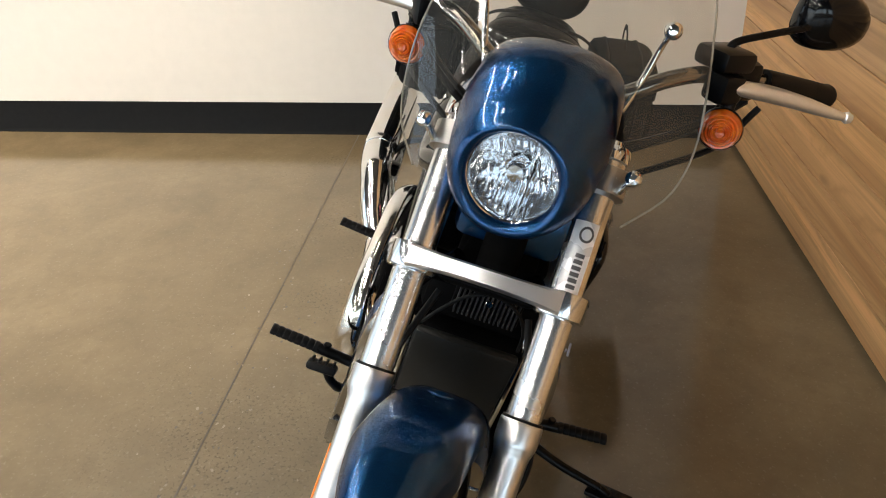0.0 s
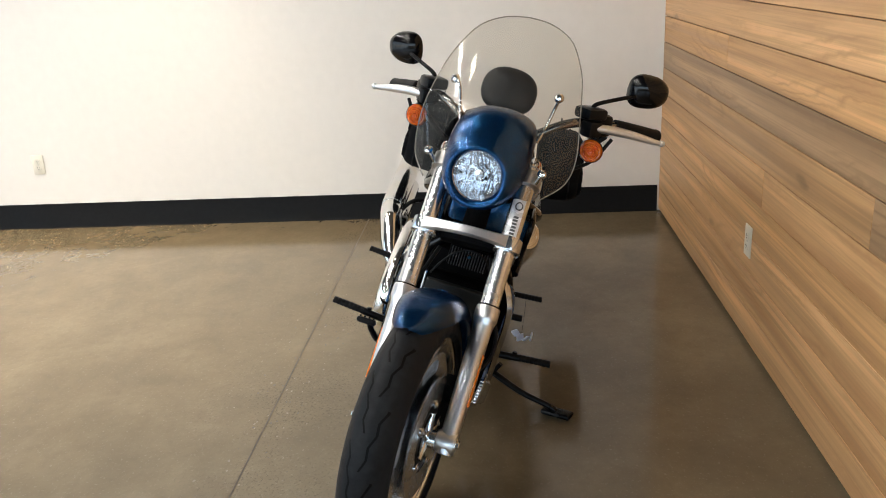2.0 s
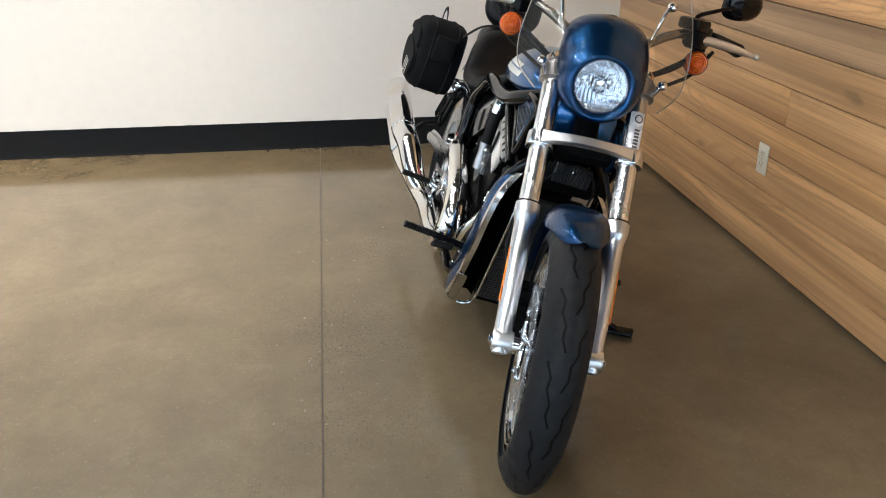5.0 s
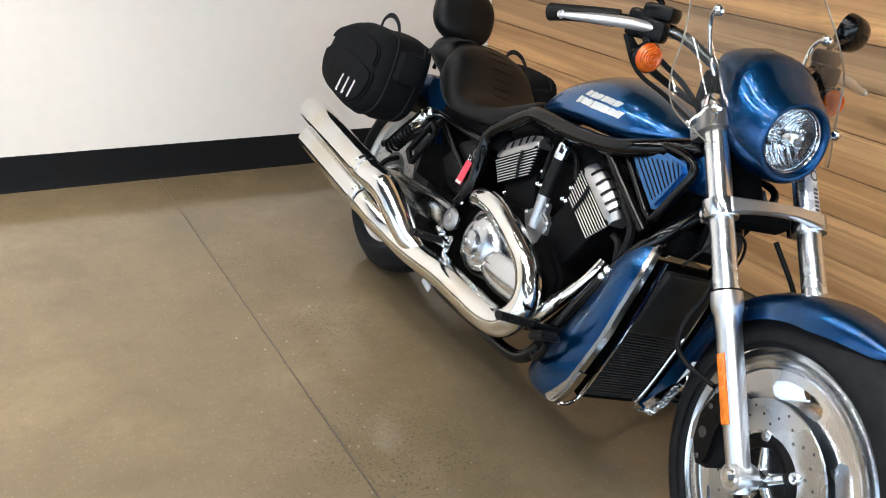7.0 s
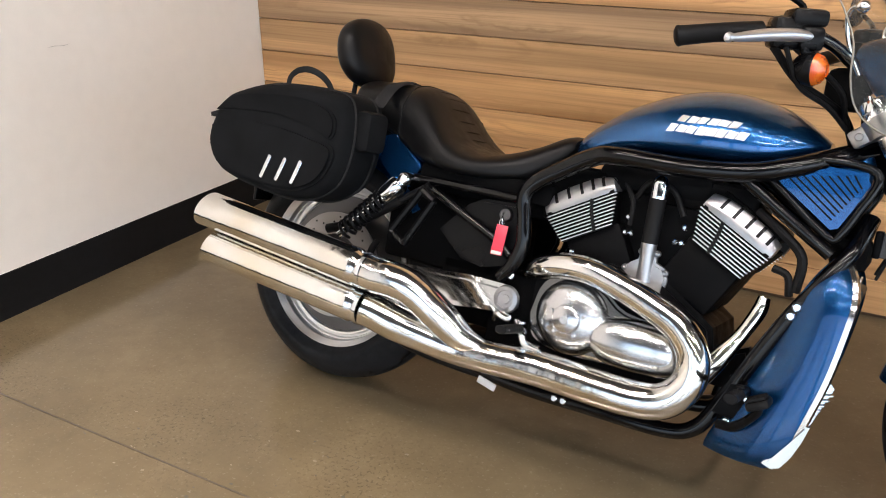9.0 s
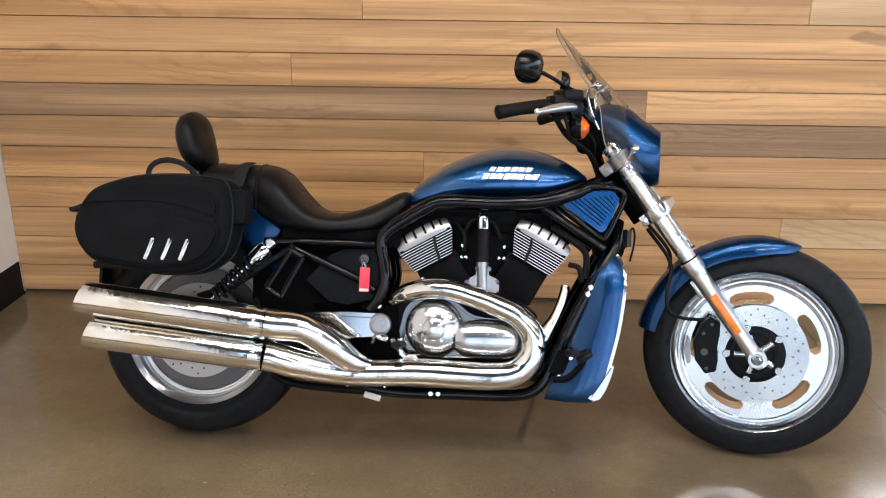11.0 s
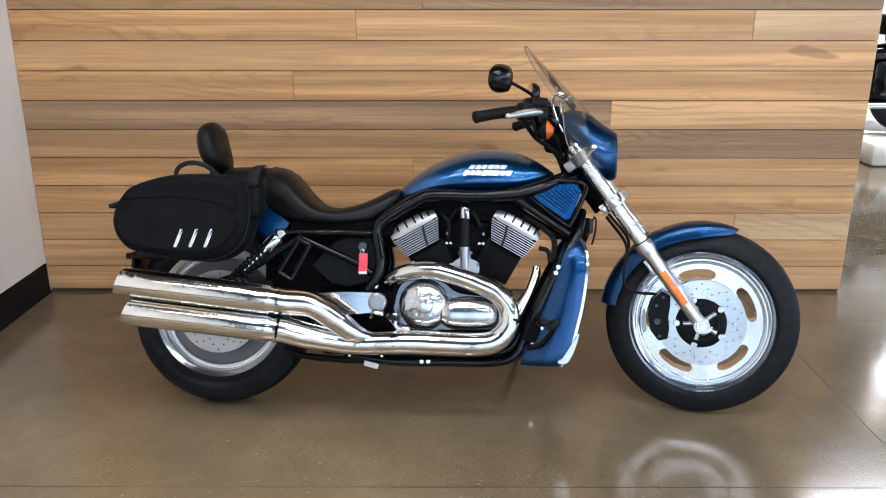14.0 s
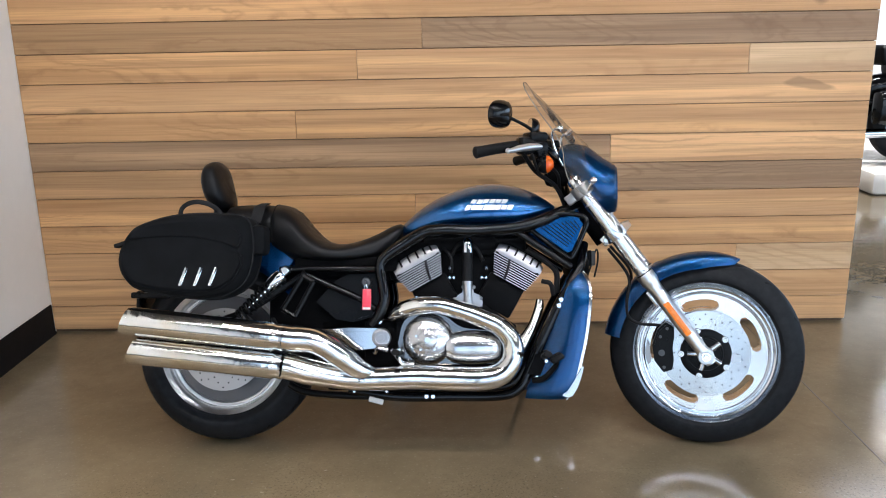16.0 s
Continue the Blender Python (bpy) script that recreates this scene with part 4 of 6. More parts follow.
for s in (-1, 1):
    bm = bmesh.new()
    ball = Vector((1.193 + 0.012, 0.142 * s, 1.11))
    lathe(bm, [(0.0, 0.013), (0.007, 0.0115), (0.0115, 0.006), (0.013, 0.0), (0.0115, -0.006), (0.006, -0.0115)], ball, (1, 0, 0.3), 18)
    tube(bm, [ball, (1.185, 0.14 * s, 1.105), (1.178, 0.132 * s, 1.08), (1.19, 0.12 * s, 1.03), (1.21, 0.105 * s, 0.985)], 0.0048, 10)
    part("screen_clip", bm, CHROME, screen)
    bm = bmesh.new()
    ball = Vector((1.318, 0.152 * s, 0.93))
    lathe(bm, [(0.0, 0.012), (0.007, 0.0105), (0.0115, 0.005), (0.012, 0.0), (0.0105, -0.006), (0.006, -0.0115)], ball, (1, 0.2 * s, 0.3), 18)
    rod(bm, ball, on_leg(0.10, s, 0.128), 0.005, 0.007)
    part("screen_clamp", bm, CHROME, screen)

# ---- handlebar, controls, mirrors, turn signals
bm = bmesh.new()
half = [(1.215, 0.0, 0.985), (1.21, 0.05, 0.985), (1.195, 0.10, 1.005), (1.165, 0.16, 1.038), (1.13, 0.215, 1.05), (1.05, 0.318, 1.043), (0.968, 0.392, 1.024)]
tube(bm, [(x, -y, z) for x, y, z in half[:0:-1]] + half, 0.0125, 16)
for s in (-1, 1):
    rod(bm, (1.225, 0.05 * s, 0.985), (1.235, 0.05 * s, 0.92), 0.018)
bars = part("handlebar", bm, metal("black_chrome", (0.22, 0.21, 0.20), 0.10, 0.05), bike, "dark chrome handlebar", TURN)
for s in (-1, 1):
    bm = bmesh.new()
    tube(bm, [(1.077, 0.286 * s, 1.0465, 0.0165), (1.073, 0.290 * s, 1.046, 0.019), (1.02, 0.345 * s, 1.037, 0.0175), (0.975, 0.386 * s, 1.0265, 0.0185), (0.965, 0.393 * s, 1.0245, 0.0195), (0.961, 0.396 * s, 1.0235, 0.012)], 0.018, 20, 4)
    part("grip", bm, RUBBER, bars, "black rubber grip")
    bm = bmesh.new()
    turn = Matrix.Rotation(radians(-40 * s), 4, "Z")
    box(bm, (1.108, 0.243 * s, 1.048), (0.064, 0.056, 0.060), 0.012, turn)
    box(bm, (1.132, 0.222 * s, 1.078), (0.068, 0.066, 0.032), 0.010, turn)
    box(bm, (1.148, 0.232 * s, 1.04), (0.046, 0.045, 0.045), 0.010, turn)
    ctl = part("control_housing", bm, BLACK_SATIN, bars, "black switch housing and fluid reservoir")
    bm = bmesh.new()
    tube(bm, [(1.155, 0.235 * s, 1.044, 0.012), (1.131, 0.286 * s, 1.043, 0.0145), (1.104, 0.346 * s, 1.036, 0.0130), (1.084, 0.394 * s, 1.028, 0.0095), (1.077, 0.412 * s, 1.026, 0.007)], 0.009, 14, 4, 0.85)
    lathe(bm, [(0, 0.0095), (0.006, 0.0075), (0.0095, 0.0), (0.006, -0.0075), (0, -0.0095)], (1.075, 0.417 * s, 1.0255), (0, 1, 0), 16)
    part("lever", bm, LEVER_ALLOY, bars, "polished hand lever with a ball end")
    bm = bmesh.new()
    tube(bm, [(1.12, 0.25 * s, 1.03), (1.17, 0.22 * s, 0.99), (1.20, 0.16 * s, 0.95), (1.20, 0.10 * s, 0.90), (1.22, 0.06 * s, 0.82)], 0.006, 8)
    tube(bm, [(1.10, 0.27 * s, 1.02), (1.13, 0.21 * s, 0.965), (1.17, 0.14 * s, 0.93), (1.19, 0.07 * s, 0.90), (1.21, 0.03 * s, 0.84)], 0.008, 8)
    tube(bm, [(1.13, 0.29 * s, 1.02), (1.15, 0.25 * s, 0.955), (1.19, 0.19 * s, 0.92), (1.21, 0.12 * s, 0.88)], 0.005, 8)
    part("cable", bm, RUBBER, bars)
    # mirror on a bent stalk
    mx, my, mz = 1.04, 0.352 * s, 1.147
    bm = bmesh.new()
    ring = []
    for t in np.linspace(0, 2 * math.pi, 28, endpoint=False):
        yy, zz = math.cos(t), math.sin(t)
        ring.append((yy * 0.056 * abs(yy) ** -0.2, zz * 0.045 * (abs(zz) + 1e-3) ** -0.2 * (1 - 0.17 * yy)))
    face = Matrix.Translation((mx, my, mz)) @ Matrix.Rotation(radians(20 * s), 4, "Z") @ Matrix.Rotation(radians(8), 4, "Y")
    rows = []
    for dx, k in ((-0.012, 0.93), (-0.013, 1.0), (-0.004, 1.0), (0.012, 0.9), (0.022, 0.68), (0.027, 0.35), (0.028, 0.06)):
        rows.append([face @ Vector((dx, y * k * s, z * k)) for y, z in ring])
    skin(bm, rows)
    mir = part("mirror", bm, BLACK_GLOSS, bike, "black oval rear-view mirror", TURN)
    bm = bmesh.new()
    vs = [bm.verts.new(face @ Vector((-0.0135, y * 0.9 * s, z * 0.9))) for y, z in ring]
    bm.faces.new(vs)
    part("mirror_glass", bm, MIRROR, mir)
    bm = bmesh.new()
    tube(bm, [(1.125, 0.225 * s, 1.08, 0.0075), (1.124, 0.228 * s, 1.10, 0.006), (1.10, 0.27 * s, 1.118, 0.0055), (1.06, 0.335 * s, 1.140, 0.0055)], 0.006, 10)
    part("stalk", bm, BLACK_SATIN, mir)
    # turn signal under the bar
    bm = bmesh.new()
    lathe(bm, [(0.0, -0.042), (0.014, -0.040), (0.024, -0.030), (0.0305, -0.012), (0.032, 0.0), (0.031, 0.003)], (1.172, 0.246 * s, 0.986), (1, 0, 0), 32)
    rod(bm, (1.155, 0.246 * s, 1.0), (1.145, 0.25 * s, 1.035), 0.0085)
    rod(bm, (1.157, 0.246 * s, 1.008), (1.155, 0.247 * s, 1.016), 0.0115)
    sig = part("turn_signal", bm, BLACK_SATIN, bike, "black bullet turn signal with an orange lens", TURN)
    bm = bmesh.new()
    lathe(bm, [(0.0, 0.019), (0.006, 0.0205), (0.008, 0.0175), (0.0105, 0.0195), (0.013, 0.016), (0.0155, 0.0178), (0.018, 0.0135), (0.0205, 0.0148), (0.023, 0.010), (0.0255, 0.0105), (0.028, 0.006), (0.0305, 0.0), (0.0315, -0.004)], (1.174, 0.246 * s, 0.986), (1, 0, 0), 32)
    lathe(bm, [(0.011, 0.019), (0.0125, 0.0205), (0.014, 0.018)], (1.174, 0.246 * s, 0.986), (1, 0, 0), 28)
    part("signal_lens", bm, ORANGE, sig, "orange lens")
bm = bmesh.new()
lathe(bm, [(0.0, 0.016), (0.03, 0.014), (0.04, 0.006), (0.042, -0.02), (0.03, -0.05), (0, -0.055)], (1.20, 0.0, 1.03), (-0.75, 0, 0.66), 32)
lathe(bm, [(0.0, 0.012), (0.02, 0.010), (0.026, 0.002), (0.026, -0.03)], (1.225, 0.062, 1.02), (-0.75, 0, 0.66), 24)
part("instruments", bm, BLACK_SATIN, bike, "black round instrument pod", TURN)

# ---- tank
TANK = spline([(0.622, 0.775, 0.735, 0.055), (0.645, 0.797, 0.735, 0.085), (0.69, 0.834, 0.745, 0.112), (0.76, 0.876, 0.757, 0.138), (0.86, 0.913, 0.762, 0.156), (0.95, 0.923, 0.764, 0.160), (1.03, 0.911, 0.770, 0.150), (1.09, 0.889, 0.787, 0.130), (1.135, 0.862, 0.808, 0.100), (1.162, 0.842, 0.82, 0.07)], 5)


def tank_y(x, z):
    """Half-width of the tank at a place on its flank."""
    xs = [r[0] for r in TANK]
    top, bot, hw = (float(np.interp(x, xs, [r[k] for r in TANK])) for k in (1, 2, 3))
    mid = bot + 0.27 * (top - bot)
    up = min(0.999, max(0.0, (z - mid) / (top - mid)))
    return hw * (1 - up**2.1) ** (1 / 2.1)


bm = bmesh.new()
rings = []
for x, top, bot, hw in TANK:
    mid = bot + 0.27 * (top - bot)
    rings.append(oval((x, 0, mid), hw, top - mid, mid - bot, 2.1, 44, 3.2))
skin(bm, rings)
tank = part("fuel_tank", bm, BLUE, bike, "metallic blue fuel tank cover")
for s in (-1, 1):
    # two slanted rows of plain blocks where the maker's badge is
    cut = random.Random(3)
    for z0, z1, x0, x1, n in ((0.835, 0.851, 0.866, 0.992, 6), (0.812, 0.831, 0.847, 1.010, 8)):
        step = (x1 - x0) / n
        for k in range(n):
            bm = bmesh.new()
            a, b = x0 + k * step, x0 + (k + cut.uniform(0.72, 0.93)) * step
            dip, lean = cut.uniform(0, 0.003), 0.009
            q = [(a, z0 + dip), (b, z0 + cut.uniform(0, 0.002)), (b + lean, z1 - cut.uniform(0, 0.003)), (a + lean, z1)]
            lo = [bm.verts.new((x, s * (tank_y(x, z) - 0.001), z)) for x, z in q]
            hi = [bm.verts.new((x, s * (tank_y(x, z) + 0.0022), z)) for x, z in q]
            bm.faces.new(hi)
            for i in range(4):
                bm.faces.new((lo[i], lo[(i + 1) % 4], hi[(i + 1) % 4], hi[i]))
            part("badge_block", bm, SILVER_PRINT, tank, "silver badge block", angle=20)

# ---- seat and backrest
SEAT = spline([(0.0, 0.838, 0.76, 0.10), (0.02, 0.847, 0.745, 0.118), (0.09, 0.851, 0.72, 0.128), (0.155, 0.849, 0.695, 0.134), (0.172, 0.846, 0.685, 0.136), (0.182, 0.850, 0.68, 0.150), (0.215, 0.845, 0.66, 0.160), (0.25, 0.824, 0.645, 0.168), (0.29, 0.775, 0.64, 0.176), (0.33, 0.735, 0.638, 0.180), (0.37, 0.713, 0.637, 0.180), (0.42, 0.706, 0.637, 0.172), (0.48, 0.719, 0.64, 0.155), (0.54, 0.745, 0.648, 0.132), (0.585, 0.770, 0.675, 0.11), (0.615, 0.778, 0.715, 0.095), (0.628, 0.772, 0.74, 0.085)], 4)
bm = bmesh.new()
rings = []
for x, top, bot, hw in SEAT:
    mid = bot + 0.35 * (top - bot)
    rings.append(oval((x, 0, mid), hw, top - mid, mid - bot, 2.7, 44, 3.0))
skin(bm, rings)
seat = part("seat", bm, VINYL, bike, "black stitched vinyl two-step seat")
bm = bmesh.new()
for x in (0.178,):
    top, bot, hw = (float(np.interp(x, [r[0] for r in SEAT], [r[k] for r in SEAT])) for k in (1, 2, 3))
    mid = bot + 0.35 * (top - bot)
    ring = oval((x, 0, mid), hw + 0.001, top - mid + 0.001, mid - bot, 2.7, 60, 3.0)
    tube(bm, [p for p in ring if p[2] > mid - 0.05 and p[1] < 0.999], 0.0022, 6, 1)
part("seat_seam", bm, RUBBER, seat)
bm = bmesh.new()
for k in range(6):
    x = 0.225 + 0.022 * k
    top = float(np.interp(x, [r[0] for r in SEAT], [r[1] for r in SEAT]))
    tube(bm, [(x - 0.004, -0.085, top - 0.0146), (x, -0.05, top - 0.0030), (x + 0.003, 0, top - 0.0012), (x, 0.05, top - 0.0030), (x - 0.004, 0.085, top - 0.0146)], 0.0013, 6, 4)
part("seat_pleat", bm, VINYL, seat)

bm = bmesh.new()
rows = []
tilt = Matrix.Translation((-0.048, 0, 0.918)) @ Matrix.Rotation(radians(-14), 4, "Y")
for t in np.linspace(-0.985, 0.985, 17):
    k = (1 - abs(t) ** 2.6) ** (1 / 2.6)
    ring = []
    for a in np.linspace(0, 2 * math.pi, 36, endpoint=False):
        y = math.copysign(abs(math.cos(a)) ** 0.85, math.cos(a)) * 0.117
        z = math.copysign(abs(math.sin(a)) ** 0.85, math.sin(a)) * 0.096
        ring.append(tilt @ Vector((t * 0.044 - 0.010 * (y / 0.115) ** 2, y * k, z * k)))
    rows.append(ring)
skin(bm, rows)
pad = part("backrest_pad", bm, VINYL, bike, "black padded passenger backrest")
for s in (-1, 1):
    part("backrest_post", rod(bmesh.new(), (-0.055, 0.035 * s, 0.87), (-0.06, 0.04 * s, 0.72), 0.007), BLACK_SATIN, pad)

# ---- rear mudguard and tail
bm = bmesh.new()
rows = []
for d in np.linspace(38, 118, 30):
    a = radians(d)
    rows.append([(CR[0] + (0.372 - 0.07 * abs(v) ** 3) * math.cos(a), 0.105 * math.sin(v * 1.45), CR[2] + (0.372 - 0.07 * abs(v) ** 3) * math.sin(a)) for v in np.linspace(-1, 1, 19)])
skin(bm, rows, False, False)
rear_fender = part("rear_mudguard", thicken(bm, 0.004), BLUE, bike, "blue painted rear mudguard")
for s in (-1, 1):
    bm = bmesh.new()
    plate(bm, [(0.10, 0.70), (0.16, 0.715), (0.248, 0.645), (0.205, 0.585), (0.165, 0.60), (0.10, 0.655)], 0.112 * s, 0.125 * s, 0.004)
    part("mudguard_side", bm, BLUE, rear_fender)
bm = bmesh.new()
box(bm, (-0.27, 0, 0.525), (0.14, 0.19, 0.022), 0.006)
box(bm, (-0.315, 0, 0.50), (0.012, 0.18, 0.08), 0.004)
tail = part("plate_bracket", bm, BLACK_SATIN, bike, "black plate bracket below the tail")

# ---- frame rails, both sides
for s in (-1, 1):
    bm = bmesh.new()
    tube(bm, [(1.235, 0.05 * s, 0.835, 0.02), (1.19, 0.105 * s, 0.812, 0.021), (1.11, 0.150 * s, 0.776, 0.021), (1.03, 0.162 * s, 0.752, 0.021), (0.90, 0.164 * s, 0.742, 0.021), (0.76, 0.160 * s, 0.744, 0.021), (0.705, 0.156 * s, 0.735, 0.021), (0.63, 0.154 * s, 0.692, 0.021), (0.577, 0.156 * s, 0.655, 0.02), (0.556, 0.157 * s, 0.62, 0.019), (0.565, 0.157 * s, 0.566, 0.018), (0.572, 0.157 * s, 0.509, 0.018), (0.555, 0.155 * s, 0.455, 0.018), (0.528, 0.15 * s, 0.42, 0.017)], 0.02, 16)
    rail = part("frame_rail", bm, BLACK_GLOSS, bike, "gloss black bent frame rail")
    bm = bmesh.new()
    tube(bm, [(1.262, 0.06 * s, 0.70), (1.245, 0.115 * s, 0.63), (1.207, 0.138 * s, 0.562), (1.159, 0.14 * s, 0.475), (1.11, 0.14 * s, 0.37), (1.066, 0.14 * s, 0.272), (1.03, 0.142 * s, 0.208), (0.965, 0.143 * s, 0.182), (0.80, 0.143 * s, 0.179), (0.61, 0.143 * s, 0.179), (0.45, 0.14 * s, 0.20)], 0.017, 14)
    part("down_tube", bm, BLACK_GLOSS, rail)
    bm = bmesh.new()
    tube(bm, [(0.999, 0.152 * s, 0.755), (1.10, 0.150 * s, 0.688), (1.21, 0.142 * s, 0.618)], 0.013, 12)
    part("cross_tube", bm, BLACK_GLOSS, rail)
    bm = bmesh.new()
    tube(bm, [(0.205, 0.135 * s, 0.612), (0.33, 0.14 * s, 0.615), (0.545, 0.15 * s, 0.612)], 0.012, 12)
    tube(bm, [(0.30, 0.135 * s, 0.592), (0.40, 0.14 * s, 0.548), (0.49, 0.142 * s, 0.508), (0.54, 0.145 * s, 0.475)], 0.012, 12)
    part("seat_stay", bm, BLACK_GLOSS, rail)
    for x, z, r in ((1.173, 0.506, 0.0095), (1.165, 0.486, 0.0095), (0.716, 0.180, 0.009), (0.738, 0.180, 0.009), (1.118, 0.262, 0.009), (0.556, 0.432, 0.009), (0.47, 0.196, 0.006), (0.58, 0.196, 0.006)):
        y = 0.155 if z < 0.3 and x < 1 else 0.156
        part("frame_bolt", disc(bmesh.new(), (x, (y - 0.004) * s, z), r, (0, s, 0), 0.010, 18), CHROME, rail)
    # ribbed blue scoop below the tank
    bm = bmesh.new()
    poly = [(1.078, 0.752), (1.10, 0.772), (1.165, 0.789), (1.235, 0.784), (1.252, 0.765), (1.232, 0.715), (1.212, 0.672), (1.198, 0.667)]
    plate(bm, poly, 0.10 * s, 0.146 * s, 0.008)
    scoop = part("air_scoop", bm, BLUE, bike, "blue painted ribbed air scoop")
    bm = bmesh.new()
    for k in range(9):
        t = k / 8
        x0, z0 = 1.103 + 0.118 * t, 0.757 + 0.020 * t
        x1, z1 = 1.198 + 0.040 * t, 0.686 + 0.068 * t
        bm = rod(bmesh.new(), (x0, 0.1462 * s, z0), (x1, 0.1460 * s, z1), 0.0017, sides=6)
        part("scoop_slot", bm, BLACK_SATIN, scoop)
    bm = bmesh.new()
    tube(bm, [(x, 0.140 * s, z) for x, z in [(1.066, 0.752), (1.10, 0.782), (1.165, 0.800), (1.245, 0.794), (1.264, 0.768), (1.242, 0.712), (1.218, 0.66), (1.192, 0.654), (1.066, 0.752)]], 0.009, 10, 3)
    part("scoop_frame", bm, BLACK_GLOSS, scoop)

# ---- radiator with its blue side shrouds
bm = bmesh.new()
r0, r1 = Vector((1.243, 0, 0.565)), Vector((1.166, 0, 0.20))
tilt = math.degrees(math.atan2(r0.x - r1.x, r0.z - r1.z))
R4 = Matrix.Translation((r0 + r1) / 2) @ Matrix.Rotation(radians(tilt), 4, "Y")
long = (r0 - r1).length
box(bm, (0, 0, 0), (0.05, 0.186, long), 0.004)
bmesh.ops.transform(bm, matrix=R4, verts=bm.verts)
rad = part("radiator", bm, MATTE_BLACK, bike, "black finned radiator")
one = None
for k in range(44):
    m4 = R4 @ Matrix.Translation((0.028, 0, -long / 2 + 0.02 + k * (long - 0.04) / 43))
    if one is None:
        one = part("slat", box(bmesh.new(), (0, 0, 0), (0.010, 0.182, 0.0026)), RAD_FIN, rad, m=m4)
    else:
        ob = new("slat", one.data)
        ob.parent, ob.matrix_basis = rad, m4
bm = bmesh.new()
box(bm, (1.24, 0, 0.625), (0.075, 0.20, 0.07), 0.02)
box(bm, (1.20, 0, 0.69), (0.09, 0.13, 0.09), 0.02)
part("radiator_tank", bm, MATTE_BLACK, rad)
bm = bmesh.new()
box(bm, (0.030, 0, 0.105), (0.022, 0.180, 0.165), 0.008)
bmesh.ops.transform(bm, matrix=R4, verts=bm.verts)
part("radiator_cap", bm, grainy("dark_grey_plastic", (0.013, 0.014, 0.014), 0.45, scale=150, vary=0.2, spec=0.3), rad, "plain dark upper radiator cover")
# finned regulator between the fork legs, with a cable looped over it
bm = box(bmesh.new(), (1.284, 0.004, 0.652), (0.016, 0.112, 0.056), 0.004)
regulator = part("regulator", bm, ENGINE_BLACK, rad, "black finned voltage regulator")
for k in range(14):
    m4 = Matrix.Translation((1.298, 0.004 - 0.049 + 0.0075 * k, 0.652))
    if k == 0:
        one = part("regulator_fin", box(bmesh.new(), (0, 0, 0), (0.014, 0.0026, 0.05), 0.0005, seg=1), RAD_FIN, regulator, m=m4)
    else:
        ob = new("regulator_fin", one.data)
        ob.parent, ob.matrix_basis = regulator, m4
part("regulator_bolt", disc(bmesh.new(), (1.306, 0.004, 0.664), 0.0065, (1, 0, 0), 0.004, 14), CHROME, regulator)
bm = tube(bmesh.new(), [(1.295, -0.085, 0.585), (1.31, -0.06, 0.635), (1.316, -0.03, 0.672), (1.316, 0.01, 0.686), (1.314, 0.05, 0.668), (1.305, 0.072, 0.63), (1.29, 0.078, 0.585)], 0.0032, 8)
part("regulator_cable", bm, RUBBER, regulator)
bm = bmesh.new()
box(bm, (1.205, 0, 0.778), (0.09, 0.178, 0.10), 0.02)
part("neck_cover", bm, BLUE, bike, "blue painted cover round the steering neck")
